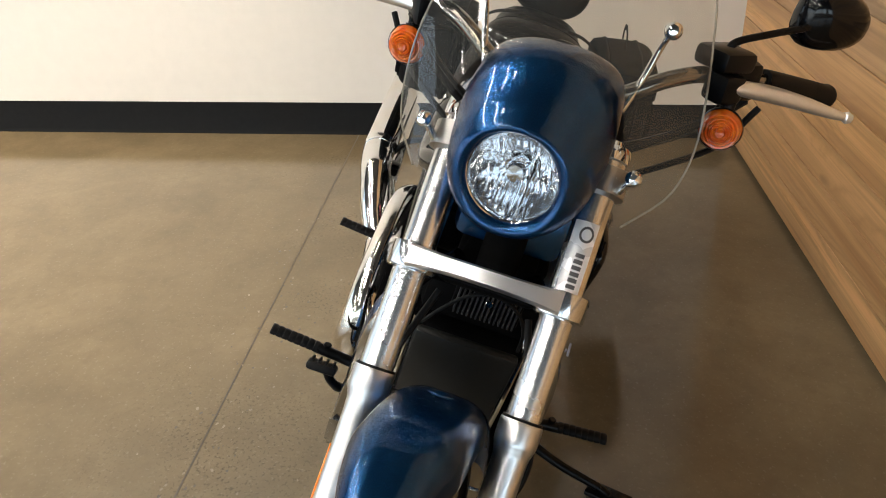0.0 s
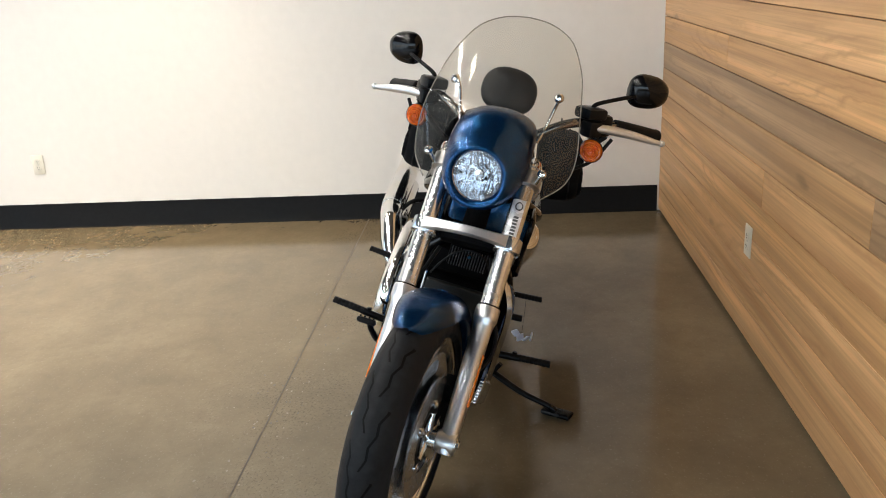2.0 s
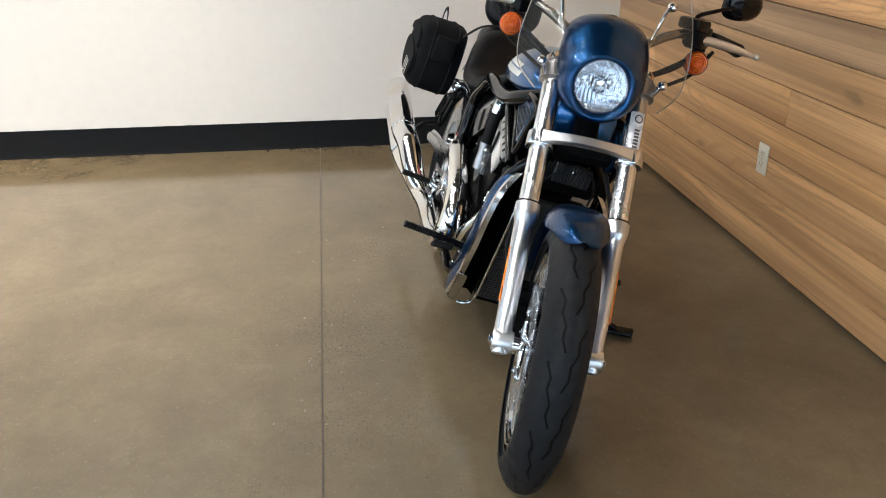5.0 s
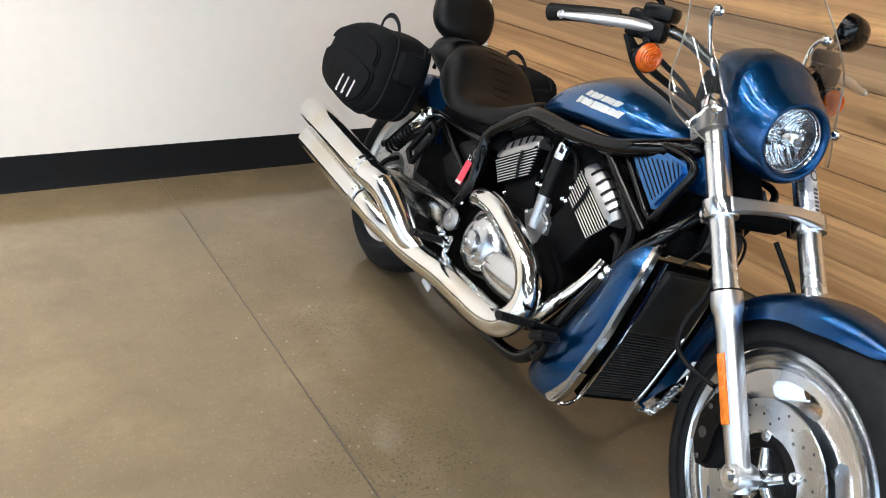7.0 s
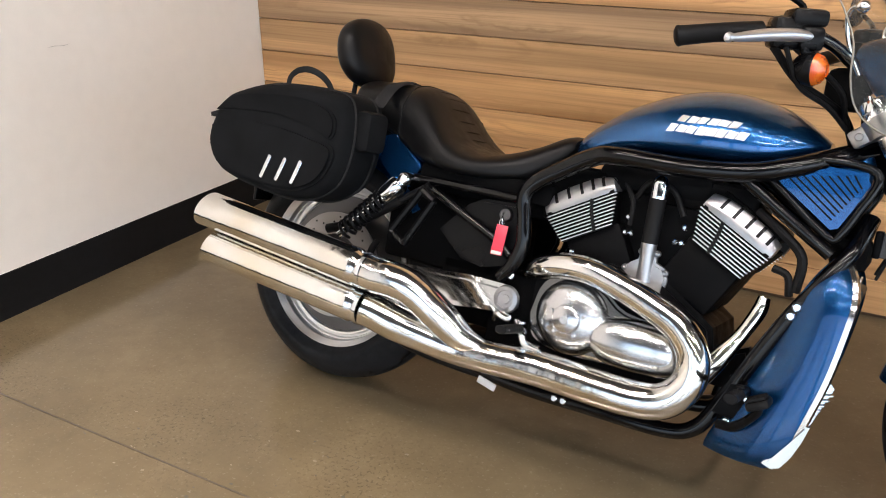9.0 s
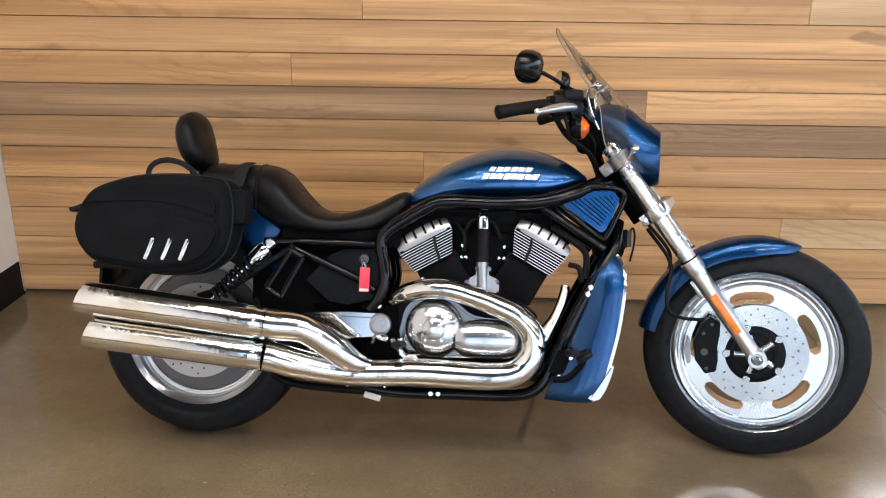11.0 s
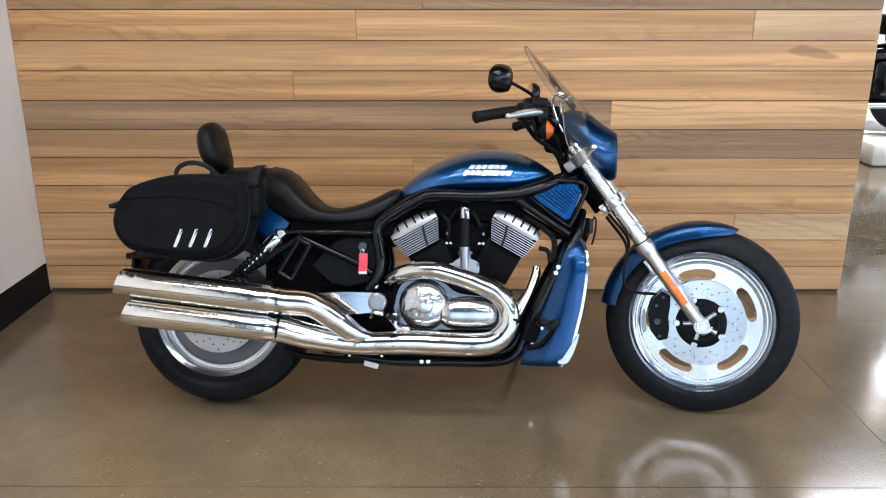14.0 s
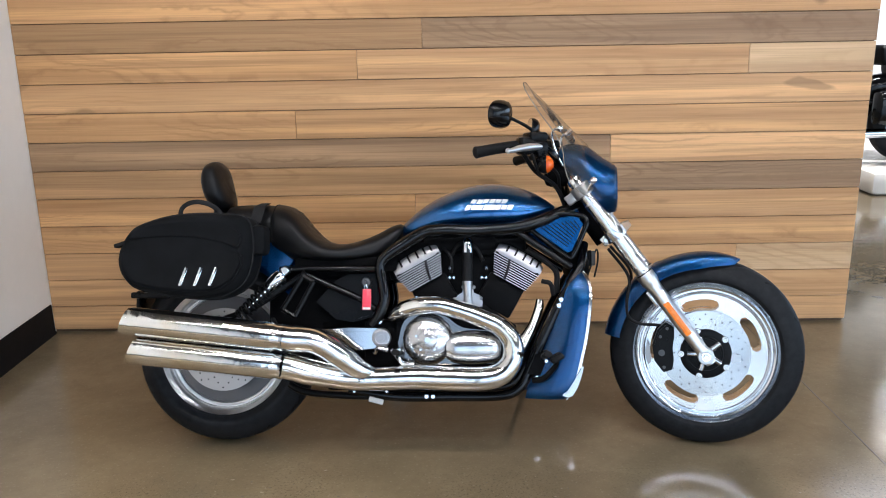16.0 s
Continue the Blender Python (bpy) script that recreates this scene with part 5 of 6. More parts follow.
for s in (-1, 1):
    # the flank: rear edge, bulging middle, front edge, from top to bottom
    rows = []
    for xr, xf, z, yo in spline([(1.215, 1.243, 0.612, 0.122), (1.192, 1.262, 0.575, 0.148), (1.172, 1.270, 0.53, 0.164), (1.150, 1.264, 0.46, 0.170), (1.122, 1.252, 0.375, 0.171), (1.090, 1.232, 0.29, 0.174), (1.064, 1.215, 0.225, 0.174), (1.052, 1.198, 0.187, 0.169), (1.050, 1.178, 0.172, 0.160)], 3):
        row = []
        for u in np.linspace(0, 1, 12):
            y = yo - (0.030 - 0.020 * max(0.0, min(1.0, (z - 0.46) / 0.1))) * (1 - u) ** 2.2 + 0.010 * math.sin(u * math.pi)
            row.append((xr + (xf - xr) * u, s * y, z))
        rows.append(row)
    bm = bmesh.new()
    skin(bm, rows, False, False)
    shroud = part("radiator_shroud", thicken(bm, -0.005 * s), BLUE, bike, "blue painted radiator shroud with a bright edge")
    bm = bmesh.new()
    inner = [[(r[-1][0] - 0.004, r[-1][1] + 0.003 * s, r[-1][2]), (r[-1][0] + 0.006, r[-1][1] + 0.001 * s, r[-1][2]), (r[-1][0] + 0.010, r[-1][1] - 0.013 * s, r[-1][2]), (r[-1][0] + 0.002, r[-1][1] - 0.016 * s, r[-1][2])] for r in rows]
    skin(bm, inner)
    part("shroud_edge", bm, SHROUD_TRIM, shroud, "brushed silver leading edge")
    bm = bmesh.new()
    lip = [(1.172, 0.186), (1.190, 0.180), (1.206, 0.186), (1.222, 0.212), (1.236, 0.250), (1.244, 0.282), (1.232, 0.282), (1.206, 0.240), (1.188, 0.212)]
    plate(bm, lip, 0.148 * s, 0.181 * s, 0.006)
    part("shroud_foot", bm, SHROUD_TRIM, shroud)
    if s > 0:
        bm = bmesh.new()
        plate(bm, [(1.178, 0.168), (1.205, 0.170), (1.232, 0.215), (1.262, 0.305), (1.250, 0.318), (1.222, 0.262), (1.196, 0.215)], 0.156 * s, 0.162 * s, 0.003)
        grille = part("lower_grille", bm, CHROME, shroud, "chrome toothed lower intake")
        for k in range(8):
            t = k / 7
            c = (1.206 + 0.046 * t, 0.153 * s, 0.190 + 0.098 * t)
            part("tooth", box(bmesh.new(), c, (0.024, 0.010, 0.0065), 0.002, Matrix.Rotation(radians(-12), 4, "Y"), 1), CHROME, grille)
    bm = bmesh.new()
    rows = []
    for z, x in ((0.56, 1.258), (0.46, 1.245), (0.36, 1.226), (0.25, 1.20), (0.20, 1.185)):
        rows.append([(x - 0.006, 0.102 * s, z), (x - 0.045, 0.110 * s, z), (x - 0.035, 0.140 * s, z), (x - 0.01, 0.152 * s, z)])
    skin(bm, rows, False, False)
    part("intake_wall", thicken(bm, 0.002), MATTE_BLACK, shroud)
    bm = bmesh.new()
    tube(bm, [(x + 0.006, 0.096 * s, z) for z, x in ((0.575, 1.259), (0.46, 1.247), (0.36, 1.230), (0.25, 1.206), (0.195, 1.190))] + [(1.192, 0.118 * s, 0.176), (1.190, 0.140 * s, 0.174)], 0.0048, 8, 3)
    part("inner_edge", bm, CHROME, shroud)

# ---- engine
bm = bmesh.new()
plate(bm, [(0.60, 0.26), (0.70, 0.24), (0.96, 0.245), (1.04, 0.33), (1.02, 0.42), (0.90, 0.50), (0.78, 0.52), (0.66, 0.50), (0.60, 0.45)], -0.135, 0.135, 0.012)
engine = part("engine", bm, ENGINE_BLACK, bike, "black twin-cylinder engine with polished covers")
for c, size, name in (((0.86, 0, 0.60), (0.22, 0.17, 0.26), "intake_box"), ((0.66, 0, 0.64), (0.16, 0.22, 0.14), "rear_duct"), ((0.95, 0, 0.69), (0.22, 0.20, 0.07), "front_duct"), ((0.83, 0, 0.70), (0.26, 0.21, 0.06), "air_box")):
    part(name, box(bmesh.new(), c, size, 0.02), ENGINE_BLACK, engine)


def cylinder(cx, cz, deg):
    """A finned head on a black barrel, square to its own axis; deg: the tilt of its fins."""
    m4 = Matrix.Translation((cx, 0, cz)) @ Matrix.Rotation(radians(-deg), 4, "Y")
    flip = 1 if deg > 0 else -1
    bm = bmesh.new()
    box(bm, (0, 0, -0.115), (0.132, 0.25, 0.115), 0.008)
    bmesh.ops.transform(bm, matrix=m4, verts=bm.verts)
    part("barrel", bm, ENGINE_BLACK, engine)
    bm = bmesh.new()
    taper = [(-0.083, 0.012), (0.083, 0.012), (0.053, -0.062), (-0.069, -0.062)]
    plate(bm, [(flip * x, z) for x, z in taper], -0.1418, 0.1418)
    bmesh.ops.transform(bm, matrix=m4, verts=bm.verts)
    core = part("head_core", bm, ENGINE_BLACK, engine)
    bm = bmesh.new()
    box(bm, (0, 0, 0.045), (0.150, 0.212, 0.03), 0.008)
    bmesh.ops.transform(bm, matrix=m4, verts=bm.verts)
    part("cam_cover", bm, ENGINE_BLACK, engine)
    for s in (-1, 1):
        for k in range(9):
            t = (8 - k) / 8
            lo, hi = -0.087 + 0.016 * t, 0.087 - 0.032 * t
            if flip < 0:
                lo, hi = -hi, -lo
            bm = box(bmesh.new(), ((lo + hi) / 2, 0, 0), (hi - lo, 0.006, 0.0027), 0.0005, seg=1)
            part("fin", bm, CAST_BRIGHT, core, m=m4 @ Matrix.Translation((0, 0.1401 * s, -0.059 + 0.0077 * k)))
        # a cast cover, rounded towards its ends, with dark slots down its sloping face
        def face(x, proud=0.0):
            top = 0.053 - 0.013 * (abs(x) / 0.086) ** 3
            pull = 0.006 * (abs(x) / 0.086) ** 6
            run = [(0.1435, 0.008), (0.1450, 0.016), (0.1425, 0.025), (0.1365, top - 0.010), (0.1300, top - 0.002), (0.1200, top), (0.104, top - 0.004), (0.098, top - 0.014), (0.097, 0.008)]
            return [(x, s * (y - pull + proud * 0.8), z + proud * 0.6) for y, z in run]

        bm = bmesh.new()
        skin(bm, [face(x) for x in np.linspace(-0.086, 0.086, 29)])
        bmesh.ops.transform(bm, matrix=m4, verts=bm.verts)
        cover = part("valve_cover", bm, CAST_SILVER, engine, "polished cast valve cover with dark slots")
        for x in (-0.052, -0.020, 0.012, 0.040, 0.064):
            bm = bmesh.new()
            skin(bm, [face(x + d, 0.0012)[2:6] for d in (-0.0035, -0.002, 0.002, 0.0035)], False, False)
            bmesh.ops.transform(bm, matrix=m4, verts=bm.verts)
            part("cover_slot", thicken(bm, 0.001), BLACK_SATIN, cover)
        bm = bmesh.new()
        lead = [(0.030 * flip, 0.1455 * s, 0.008), (0.020 * flip, 0.1465 * s, -0.02), (0.012 * flip, 0.1455 * s, -0.062)]
        tube(bm, lead, 0.0042, 8, 3)
        bmesh.ops.transform(bm, matrix=m4, verts=bm.verts)
        part("plug_lead", bm, RUBBER, engine)


cylinder(0.690, 0.621, 29)
cylinder(1.022, 0.623, -29)

bm = bmesh.new()
plate(bm, [(0.618, 0.36), (0.64, 0.435), (0.70, 0.462), (0.78, 0.45), (0.84, 0.412), (0.965, 0.395), (0.992, 0.345), (0.965, 0.295), (0.82, 0.288), (0.70, 0.285), (0.635, 0.305)], -0.130, -0.158, 0.008, 4)
part("primary_cover", bm, metal("dark_chrome", (0.16, 0.155, 0.15), 0.12, 0.06), engine, "dark polished crankcase cover")
bm = bmesh.new()
lathe(bm, [(0.0, 0.058), (0.027, 0.057), (0.031, 0.054), (0.033, 0.044), (0.050, 0.040), (0.068, 0.031), (0.083, 0.017), (0.088, 0.004), (0.088, -0.01)], (0.722, -0.150, 0.372), (0, -1, 0), 56)
dome = part("clutch_cover", bm, SATIN_CHROME, engine, "domed chrome clutch cover")
bm = bmesh.new()
disc(bm, (0.722, -0.2075, 0.372), 0.010, (0, -1, 0), 0.004, 28)
part("cover_boss", bm, POLISHED, dome)
for k in range(5):
    a = 2 * math.pi * (k + 0.25) / 5
    bm = disc(bmesh.new(), (0.722 + 0.040 * math.cos(a), -0.1925, 0.372 + 0.040 * math.sin(a)), 0.0048, (0, -1, 0), 0.004, 12)
    part("cover_bolt", bm, POLISHED, dome)
bm = bmesh.new()
rows = []
for x, hw, d in spline([(0.785, 0.040, 0.036), (0.815, 0.054, 0.042), (0.88, 0.058, 0.042), (0.94, 0.052, 0.036), (0.968, 0.042, 0.026), (0.980, 0.024, 0.008)], 4):
    rows.append([(x, -0.152 - max(0.0005, d) * math.sin(a), 0.345 + max(0.001, hw) * math.cos(a)) for a in np.linspace(0, math.pi, 18)])
skin(bm, rows, False, False)
part("alternator_cover", bm, SATIN_CHROME, engine, "pointed chrome alternator cover")
# filler tube between the cylinders
bm = bmesh.new()
lathe(bm, [(0.0, 0.050), (0.009, 0.049), (0.0155, 0.042), (0.0185, 0.030), (0.0185, 0.0), (0.016, -0.002)], (0.856, -0.138, 0.668), (0, 0, 1), 24)
part("filler_cap", bm, CHROME, engine)
bm = bmesh.new()
rod(bm, (0.856, -0.138, 0.57), (0.856, -0.138, 0.67), 0.0180)
part("filler_hose", bm, RUBBER, engine)
bm = bmesh.new()
tube(bm, [(0.856, -0.138, 0.575, 0.0175), (0.856, -0.138, 0.565, 0.0175), (0.857, -0.138, 0.53, 0.015), (0.858, -0.138, 0.485, 0.017)], 0.016, 18, 3)
plate(bm, [(0.806, 0.500), (0.822, 0.522), (0.838, 0.532), (0.840, 0.552), (0.874, 0.552), (0.878, 0.530), (0.898, 0.522), (0.908, 0.500), (0.902, 0.455), (0.885, 0.440), (0.86, 0.445), (0.825, 0.478)], -0.112, -0.140, 0.006)
for x, z in ((0.812, 0.508), (0.842, 0.55), (0.876, 0.55), (0.90, 0.512)):
    disc(bm, (x, -0.125, z), 0.0075, (0, -1, 0), 0.016, 14)
part("water_pump", bm, CAST_SILVER, engine, "cast aluminium pump housing")
for x, z in ((0.794, 0.583), (0.808, 0.583), (0.92, 0.583), (0.905, 0.583), (0.795, 0.617), (0.92, 0.617), (0.68, 0.515)):
    part("engine_bolt", disc(bmesh.new(), (x, -0.118, z), 0.0065, (0, -1, 0), 0.010, 14), CHROME, engine)
for run, r in (([(0.80, -0.11, 0.66), (0.83, -0.12, 0.70), (0.88, -0.115, 0.69), (0.91, -0.11, 0.64)], 0.007), ([(0.77, -0.10, 0.69), (0.80, -0.125, 0.65), (0.80, -0.12, 0.60)], 0.006), ([(1.11, -0.12, 0.57), (1.14, -0.125, 0.56), (1.15, -0.12, 0.52)], 0.008), ([(1.06, -0.12, 0.68), (1.12, -0.13, 0.64), (1.16, -0.125, 0.60), (1.16, -0.12, 0.53)], 0.010)):
    part("hose", tube(bmesh.new(), run, r, 8), RUBBER, engine)
bm = bmesh.new()
plate(bm, [(1.04, 0.245), (1.10, 0.24), (1.14, 0.262), (1.135, 0.30), (1.11, 0.335), (1.075, 0.335)], -0.160, -0.11, 0.012)
part("peg_mount", bm, ENGINE_BLACK, engine)
bm = bmesh.new()
plate(bm, [(0.96, 0.25), (1.04, 0.25), (1.09, 0.30), (1.07, 0.36), (1.03, 0.34), (0.99, 0.30)], 0.15, 0.10, 0.01)
part("peg_mount", bm, ENGINE_BLACK, engine)
bm = bmesh.new()
lathe(bm, [(0, 0.014), (0.020, 0.012), (0.025, 0.006), (0.025, -0.03)], (1.112, -0.145, 0.268), (0, -1, 0), 24)
part("peg_boss", bm, BLACK_GLOSS, engine)
bm = bmesh.new()
lathe(bm, [(0.0, 0.04), (0.03, 0.037), (0.055, 0.025), (0.068, 0.008), (0.07, -0.02)], (0.98, 0.165, 0.64), (0.3, 1, 0), 32)
part("horn_cover", bm, CHROME, engine, "domed chrome horn cover")
bm = bmesh.new()
plate(bm, [(0.62, 0.28), (0.74, 0.26), (0.90, 0.28), (0.96, 0.36), (0.90, 0.44), (0.72, 0.45), (0.63, 0.40)], 0.13, 0.17, 0.014, 3)
part("left_cover", bm, POLISHED, engine)

# ---- exhaust: two stacked mufflers and the looped header
bm = bmesh.new()
tube(bm, [(0.60, -0.135, 0.452, 0.026), (0.645, -0.168, 0.474, 0.029), (0.70, -0.186, 0.488, 0.030), (0.765, -0.192, 0.488, 0.0305), (0.84, -0.194, 0.468, 0.031), (0.90, -0.195, 0.447, 0.032), (0.965, -0.196, 0.416, 0.033), (1.005, -0.197, 0.366, 0.034), (1.005, -0.198, 0.305, 0.036), (0.965, -0.199, 0.258, 0.0385), (0.90, -0.20, 0.244, 0.040), (0.80, -0.202, 0.245, 0.041), (0.68, -0.206, 0.249, 0.041), (0.58, -0.215, 0.246, 0.040), (0.48, -0.228, 0.246, 0.039), (0.40, -0.245, 0.258, 0.040), (0.33, -0.266, 0.273, 0.0435), (0.285, -0.279, 0.286, 0.0435), (0.254, -0.287, 0.2928, 0.0435)], 0.035, 26, 5)
pipe = part("exhaust_header", bm, CHROME_WARM, bike, "looped chrome exhaust header")
bm = bmesh.new()
tube(bm, [(0.55, -0.222, 0.262, 0.022), (0.50, -0.245, 0.278, 0.034), (0.45, -0.268, 0.316, 0.040), (0.40, -0.287, 0.353, 0.041), (0.36, -0.30, 0.374, 0.042), (0.32, -0.307, 0.380, 0.0435), (0.29, -0.311, 0.381, 0.0435), (0.263, -0.314, 0.3848, 0.0435)], 0.035, 26, 5)
part("exhaust_branch", bm, CHROME_WARM, pipe)


def muffler(a, b, r):
    """A straight can from its front end a to the slash-cut tip b, hollow at the tip."""
    a, b = Vector(a), Vector(b)
    way = (b - a).normalized()
    side = Vector((0, 1, 0))
    side = (side - way * side.dot(way)).normalized()
    up = way.cross(side)
    n = 36
    angles = np.linspace(0, 2 * math.pi, n, endpoint=False)
    span = (b - a).length

    def ring(d, rr, cut=0.0):
        return [a + way * (d + cut * math.sin(t)) + (side * math.cos(t) + up * math.sin(t)) * rr for t in angles]

    rings = [ring(0.0, r * 0.86), ring(0.001, r * 0.90), ring(0.020, r * 0.90), ring(0.026, r * 0.985), ring(0.034, r), ring(span * 0.5, r), ring(span - 0.03, r, 0.0), ring(span, r, 0.012), ring(span, r * 0.93, 0.012), ring(span - 0.12, r * 0.90, 0.0)]
    bm = bmesh.new()
    skin(bm, rings, True, False)
    can = part("muffler", bm, CHROME_WARM, bike, "straight chrome muffler with an open tip")
    bm = bmesh.new()
    lathe(bm, [(0.0, 0.0), (r * 0.9, 0.0)], a + way * (span - 0.119), way, 24)
    part("tip_baffle", bm, BLACK_SATIN, can)
    bm = bmesh.new()
    lathe(bm, [(r * 0.88, -0.007), (r * 0.965, -0.006), (r * 0.965, 0.003), (r * 0.88, 0.004)], a + way * 0.004, way, 28)
    part("clamp", bm, CHROME, can)
    return can


muffler((0.262, -0.314, 0.385), (-0.252, -0.328, 0.441), 0.0465)
muffler((0.252, -0.288, 0.293), (-0.236, -0.306, 0.345), 0.0465)
bm = bmesh.new()
box(bm, (0.245, -0.27, 0.343), (0.05, 0.05, 0.03), 0.006)
tube(bm, [(0.20, -0.20, 0.44), (0.22, -0.25, 0.42), (0.24, -0.29, 0.36)], 0.009, 8)
part("muffler_bracket", bm, BLACK_SATIN, pipe)
for k in range(7):
    t = k / 6
    x, z = 0.372 + 0.062 * t, 0.414 - 0.040 * t
    part("shield_slot", box(bmesh.new(), (x, -0.292 + 0.020 * t, z - 0.013), (0.0065, 0.034, 0.014), 0.002, Matrix.Rotation(radians(36), 4, "Y"), 1), BLACK_SATIN, pipe)
bm = bmesh.new()
tube(bm, [(1.104, -0.105, 0.505, 0.013), (1.100, -0.112, 0.475, 0.016), (1.080, -0.124, 0.425, 0.015), (1.054, -0.134, 0.378, 0.020), (1.028, -0.143, 0.335, 0.024), (1.005, -0.146, 0.30, 0.025)], 0.02, 18)
part("front_header", bm, CHROME_WARM, pipe)

# ---- swing arm, shock, belt guard, side covers
for s in (-1, 1):
    bm = bmesh.new()
    plate(bm, [(0.01, 0.365), (0.20, 0.395), (0.45, 0.412), (0.555, 0.410), (0.592, 0.39), (0.592, 0.362), (0.565, 0.345), (0.47, 0.335), (0.38, 0.325), (0.20, 0.33), (0.0, 0.305), (-0.035, 0.335)], 0.145 * s, 0.177 * s, 0.013)
    arm = part("swing_arm", bm, SWING_ALLOY, bike, "polished aluminium swing arm")
    bm = bmesh.new()
    lathe(bm, [(0.0, 0.010), (0.010, 0.010), (0.011, 0.006), (0.020, 0.006), (0.021, 0.009), (0.030, 0.007), (0.033, 0.0)], (0.564, 0.175 * s, 0.379), (0, s, 0), 32)
    part("pivot_cap", bm, ALU_DULL, arm)
    bm = bmesh.new()
    top, low = Vector((0.232, 0.165 * s, 0.607)), Vector((0.06, 0.165 * s, 0.432))
    way = (low - top).normalized()
    tube(bm, [(*(top + way * 0.014), 0.018), (*(top + way * 0.022), 0.026), (*(top + way * 0.065), 0.026), (*(top + way * 0.072), 0.022)], 0.02, 20, 2)
    lathe(bm, [(0.0, 0.014), (0.011, 0.014), (0.016, 0.010), (0.019, 0.0), (0.019, -0.02)], top, (0, s, 0), 24)
    shock = part("shock_absorber", bm, CHROME, bike, "chrome-topped rear shock with a black spring")
    bm = bmesh.new()
    u = way.cross(Vector((0, 1, 0))).normalized()
    coil = []
    for t in np.linspace(0, 1, 90):
        ang = t * 2 * math.pi * 8
        coil.append(top + way * (0.075 + 0.15 * t) + (u * math.cos(ang) + Vector((0, 1, 0)) * math.sin(ang)) * 0.024)
    tube(bm, coil, 0.0045, 6, 1)
    part("spring", bm, BLACK_SATIN, shock)
    bm = bmesh.new()
    rod(bm, top + way * 0.07, low, 0.012)
    part("damper_rod", bm, CHROME, shock)
    # strut bracket for the luggage and the peg hanger
    bm = bmesh.new()
    corner = [(0.296, 0.180 * s, 0.588), (0.332, 0.180 * s, 0.568), (0.272, 0.190 * s, 0.450), (0.230, 0.190 * s, 0.476)]
    for a, b in zip(corner, corner[1:] + corner[:1]):
        rod(bm, a, b, 0.0095, sides=8)
    tube(bm, [(0.30, 0.15 * s, 0.60), (0.18, 0.16 * s, 0.52), (0.10, 0.165 * s, 0.47), (0.02, 0.165 * s, 0.44)], 0.013, 10)
    part("luggage_bracket", bm, BLACK_SATIN, bike)
    bm = bmesh.new()
    plate(bm, [(0.33, 0.50), (0.40, 0.575), (0.44, 0.595), (0.545, 0.598), (0.552, 0.56), (0.556, 0.50), (0.535, 0.45), (0.46, 0.43), (0.40, 0.44)], 0.115 * s, 0.132 * s, 0.008)
    cover = part("side_cover", bm, BLACK_SATIN, bike, "black plastic side cover")
    if s < 0:
        bm = bmesh.new()
        lathe(bm, [(0.0, 0.004), (0.006, 0.004), (0.007, 0.008), (0.014, 0.008), (0.017, 0.004), (0.018, 0)], (0.507, -0.132, 0.568), (0, -1, 0), 24)
        part("ignition_lock", bm, BRUSHED_GREY, cover)
for c, size, name in (((0.33, 0, 0.50), (0.34, 0.20, 0.20), "battery_box"), ((0.40, 0, 0.60), (0.40, 0.20, 0.06), "seat_pan"), ((0.44, 0, 0.36), (0.20, 0.20, 0.16), "gear_case"), ((0.50, 0, 0.22), (0.26, 0.24, 0.05), "skid_plate"), ((0.435, 0, 0.630), (0.36, 0.280, 0.052), "seat_base"), ((0.575, 0, 0.335), (0.15, 0.25, 0.20), "transmission")):
    part(name, box(bmesh.new(), c, size, 0.01), MATTE_BLACK, bike)

bm = bmesh.new()
tube(bm, [(0.24, -0.12, 0.215), (0.30, -0.135, 0.192), (0.45, -0.14, 0.180), (0.62, -0.142, 0.178)], 0.012, 10)
part("belly_rail", bm, BLACK_SATIN, bike)

# ---- foot pegs, pedals, side stand
for s in (-1, 1):
    for x, z, y0, y1, label in ((1.112, 0.318, 0.15, 0.342, "black ribbed rider foot peg"), (0.627, 0.322, 0.20, 0.32, "black ribbed passenger foot peg")):
        bm = bmesh.new()
        ribs = []
        for k in range(8):
            yy, zz = y1 - 0.095 + 0.0125 * k, z + 0.008 + 0.0011 * k
            ribs += [(x, yy * s, zz, 0.0125), (x, (yy + 0.0015) * s, zz, 0.0138), (x, (yy + 0.009) * s, zz + 0.0006, 0.0138), (x, (yy + 0.0105) * s, zz + 0.0008, 0.0125)]
        tube(bm, ribs, 0.0135, 14, 1, 0.72)
        peg = part("foot_peg", bm, RUBBER, bike, label)
        bm = bmesh.new()
        rod(bm, (x, y0 * s, z - 0.004), (x, (y1 - 0.09) * s, z + 0.007), 0.011)
        disc(bm, (x, (y1 - 0.11) * s, z + 0.018), 0.008, (0, 0, 1), 0.005, 12)
        part("peg_bracket", bm, BLACK_SATIN if x > 1 else CHROME, peg)
bm = bmesh.new()
tube(bm, [(0.60, -0.175, 0.335), (0.625, -0.195, 0.31), (0.64, -0.205, 0.295), (0.68, -0.212, 0.292)], 0.009, 10)
tube(bm, [(0.545, -0.18, 0.33), (0.56, -0.2, 0.345), (0.59, -0.205, 0.34)], 0.010, 10)
part("peg_hanger", bm, CHROME, bike)
bm = bmesh.new()
tube(bm, [(1.02, 0.16, 0.285), (0.93, 0.175, 0.31), (0.84, 0.195, 0.327)], 0.007, 8)
shifter = part("shift_lever", bm, BLACK_SATIN, bike)
part("shift_pad", rod(bmesh.new(), (0.835, 0.198, 0.330), (0.835, 0.252, 0.334), 0.0115), RUBBER, shifter)
bm = rod(bmesh.new(), (0.835, 0.186, 0.330), (0.835, 0.199, 0.330), 0.0095)
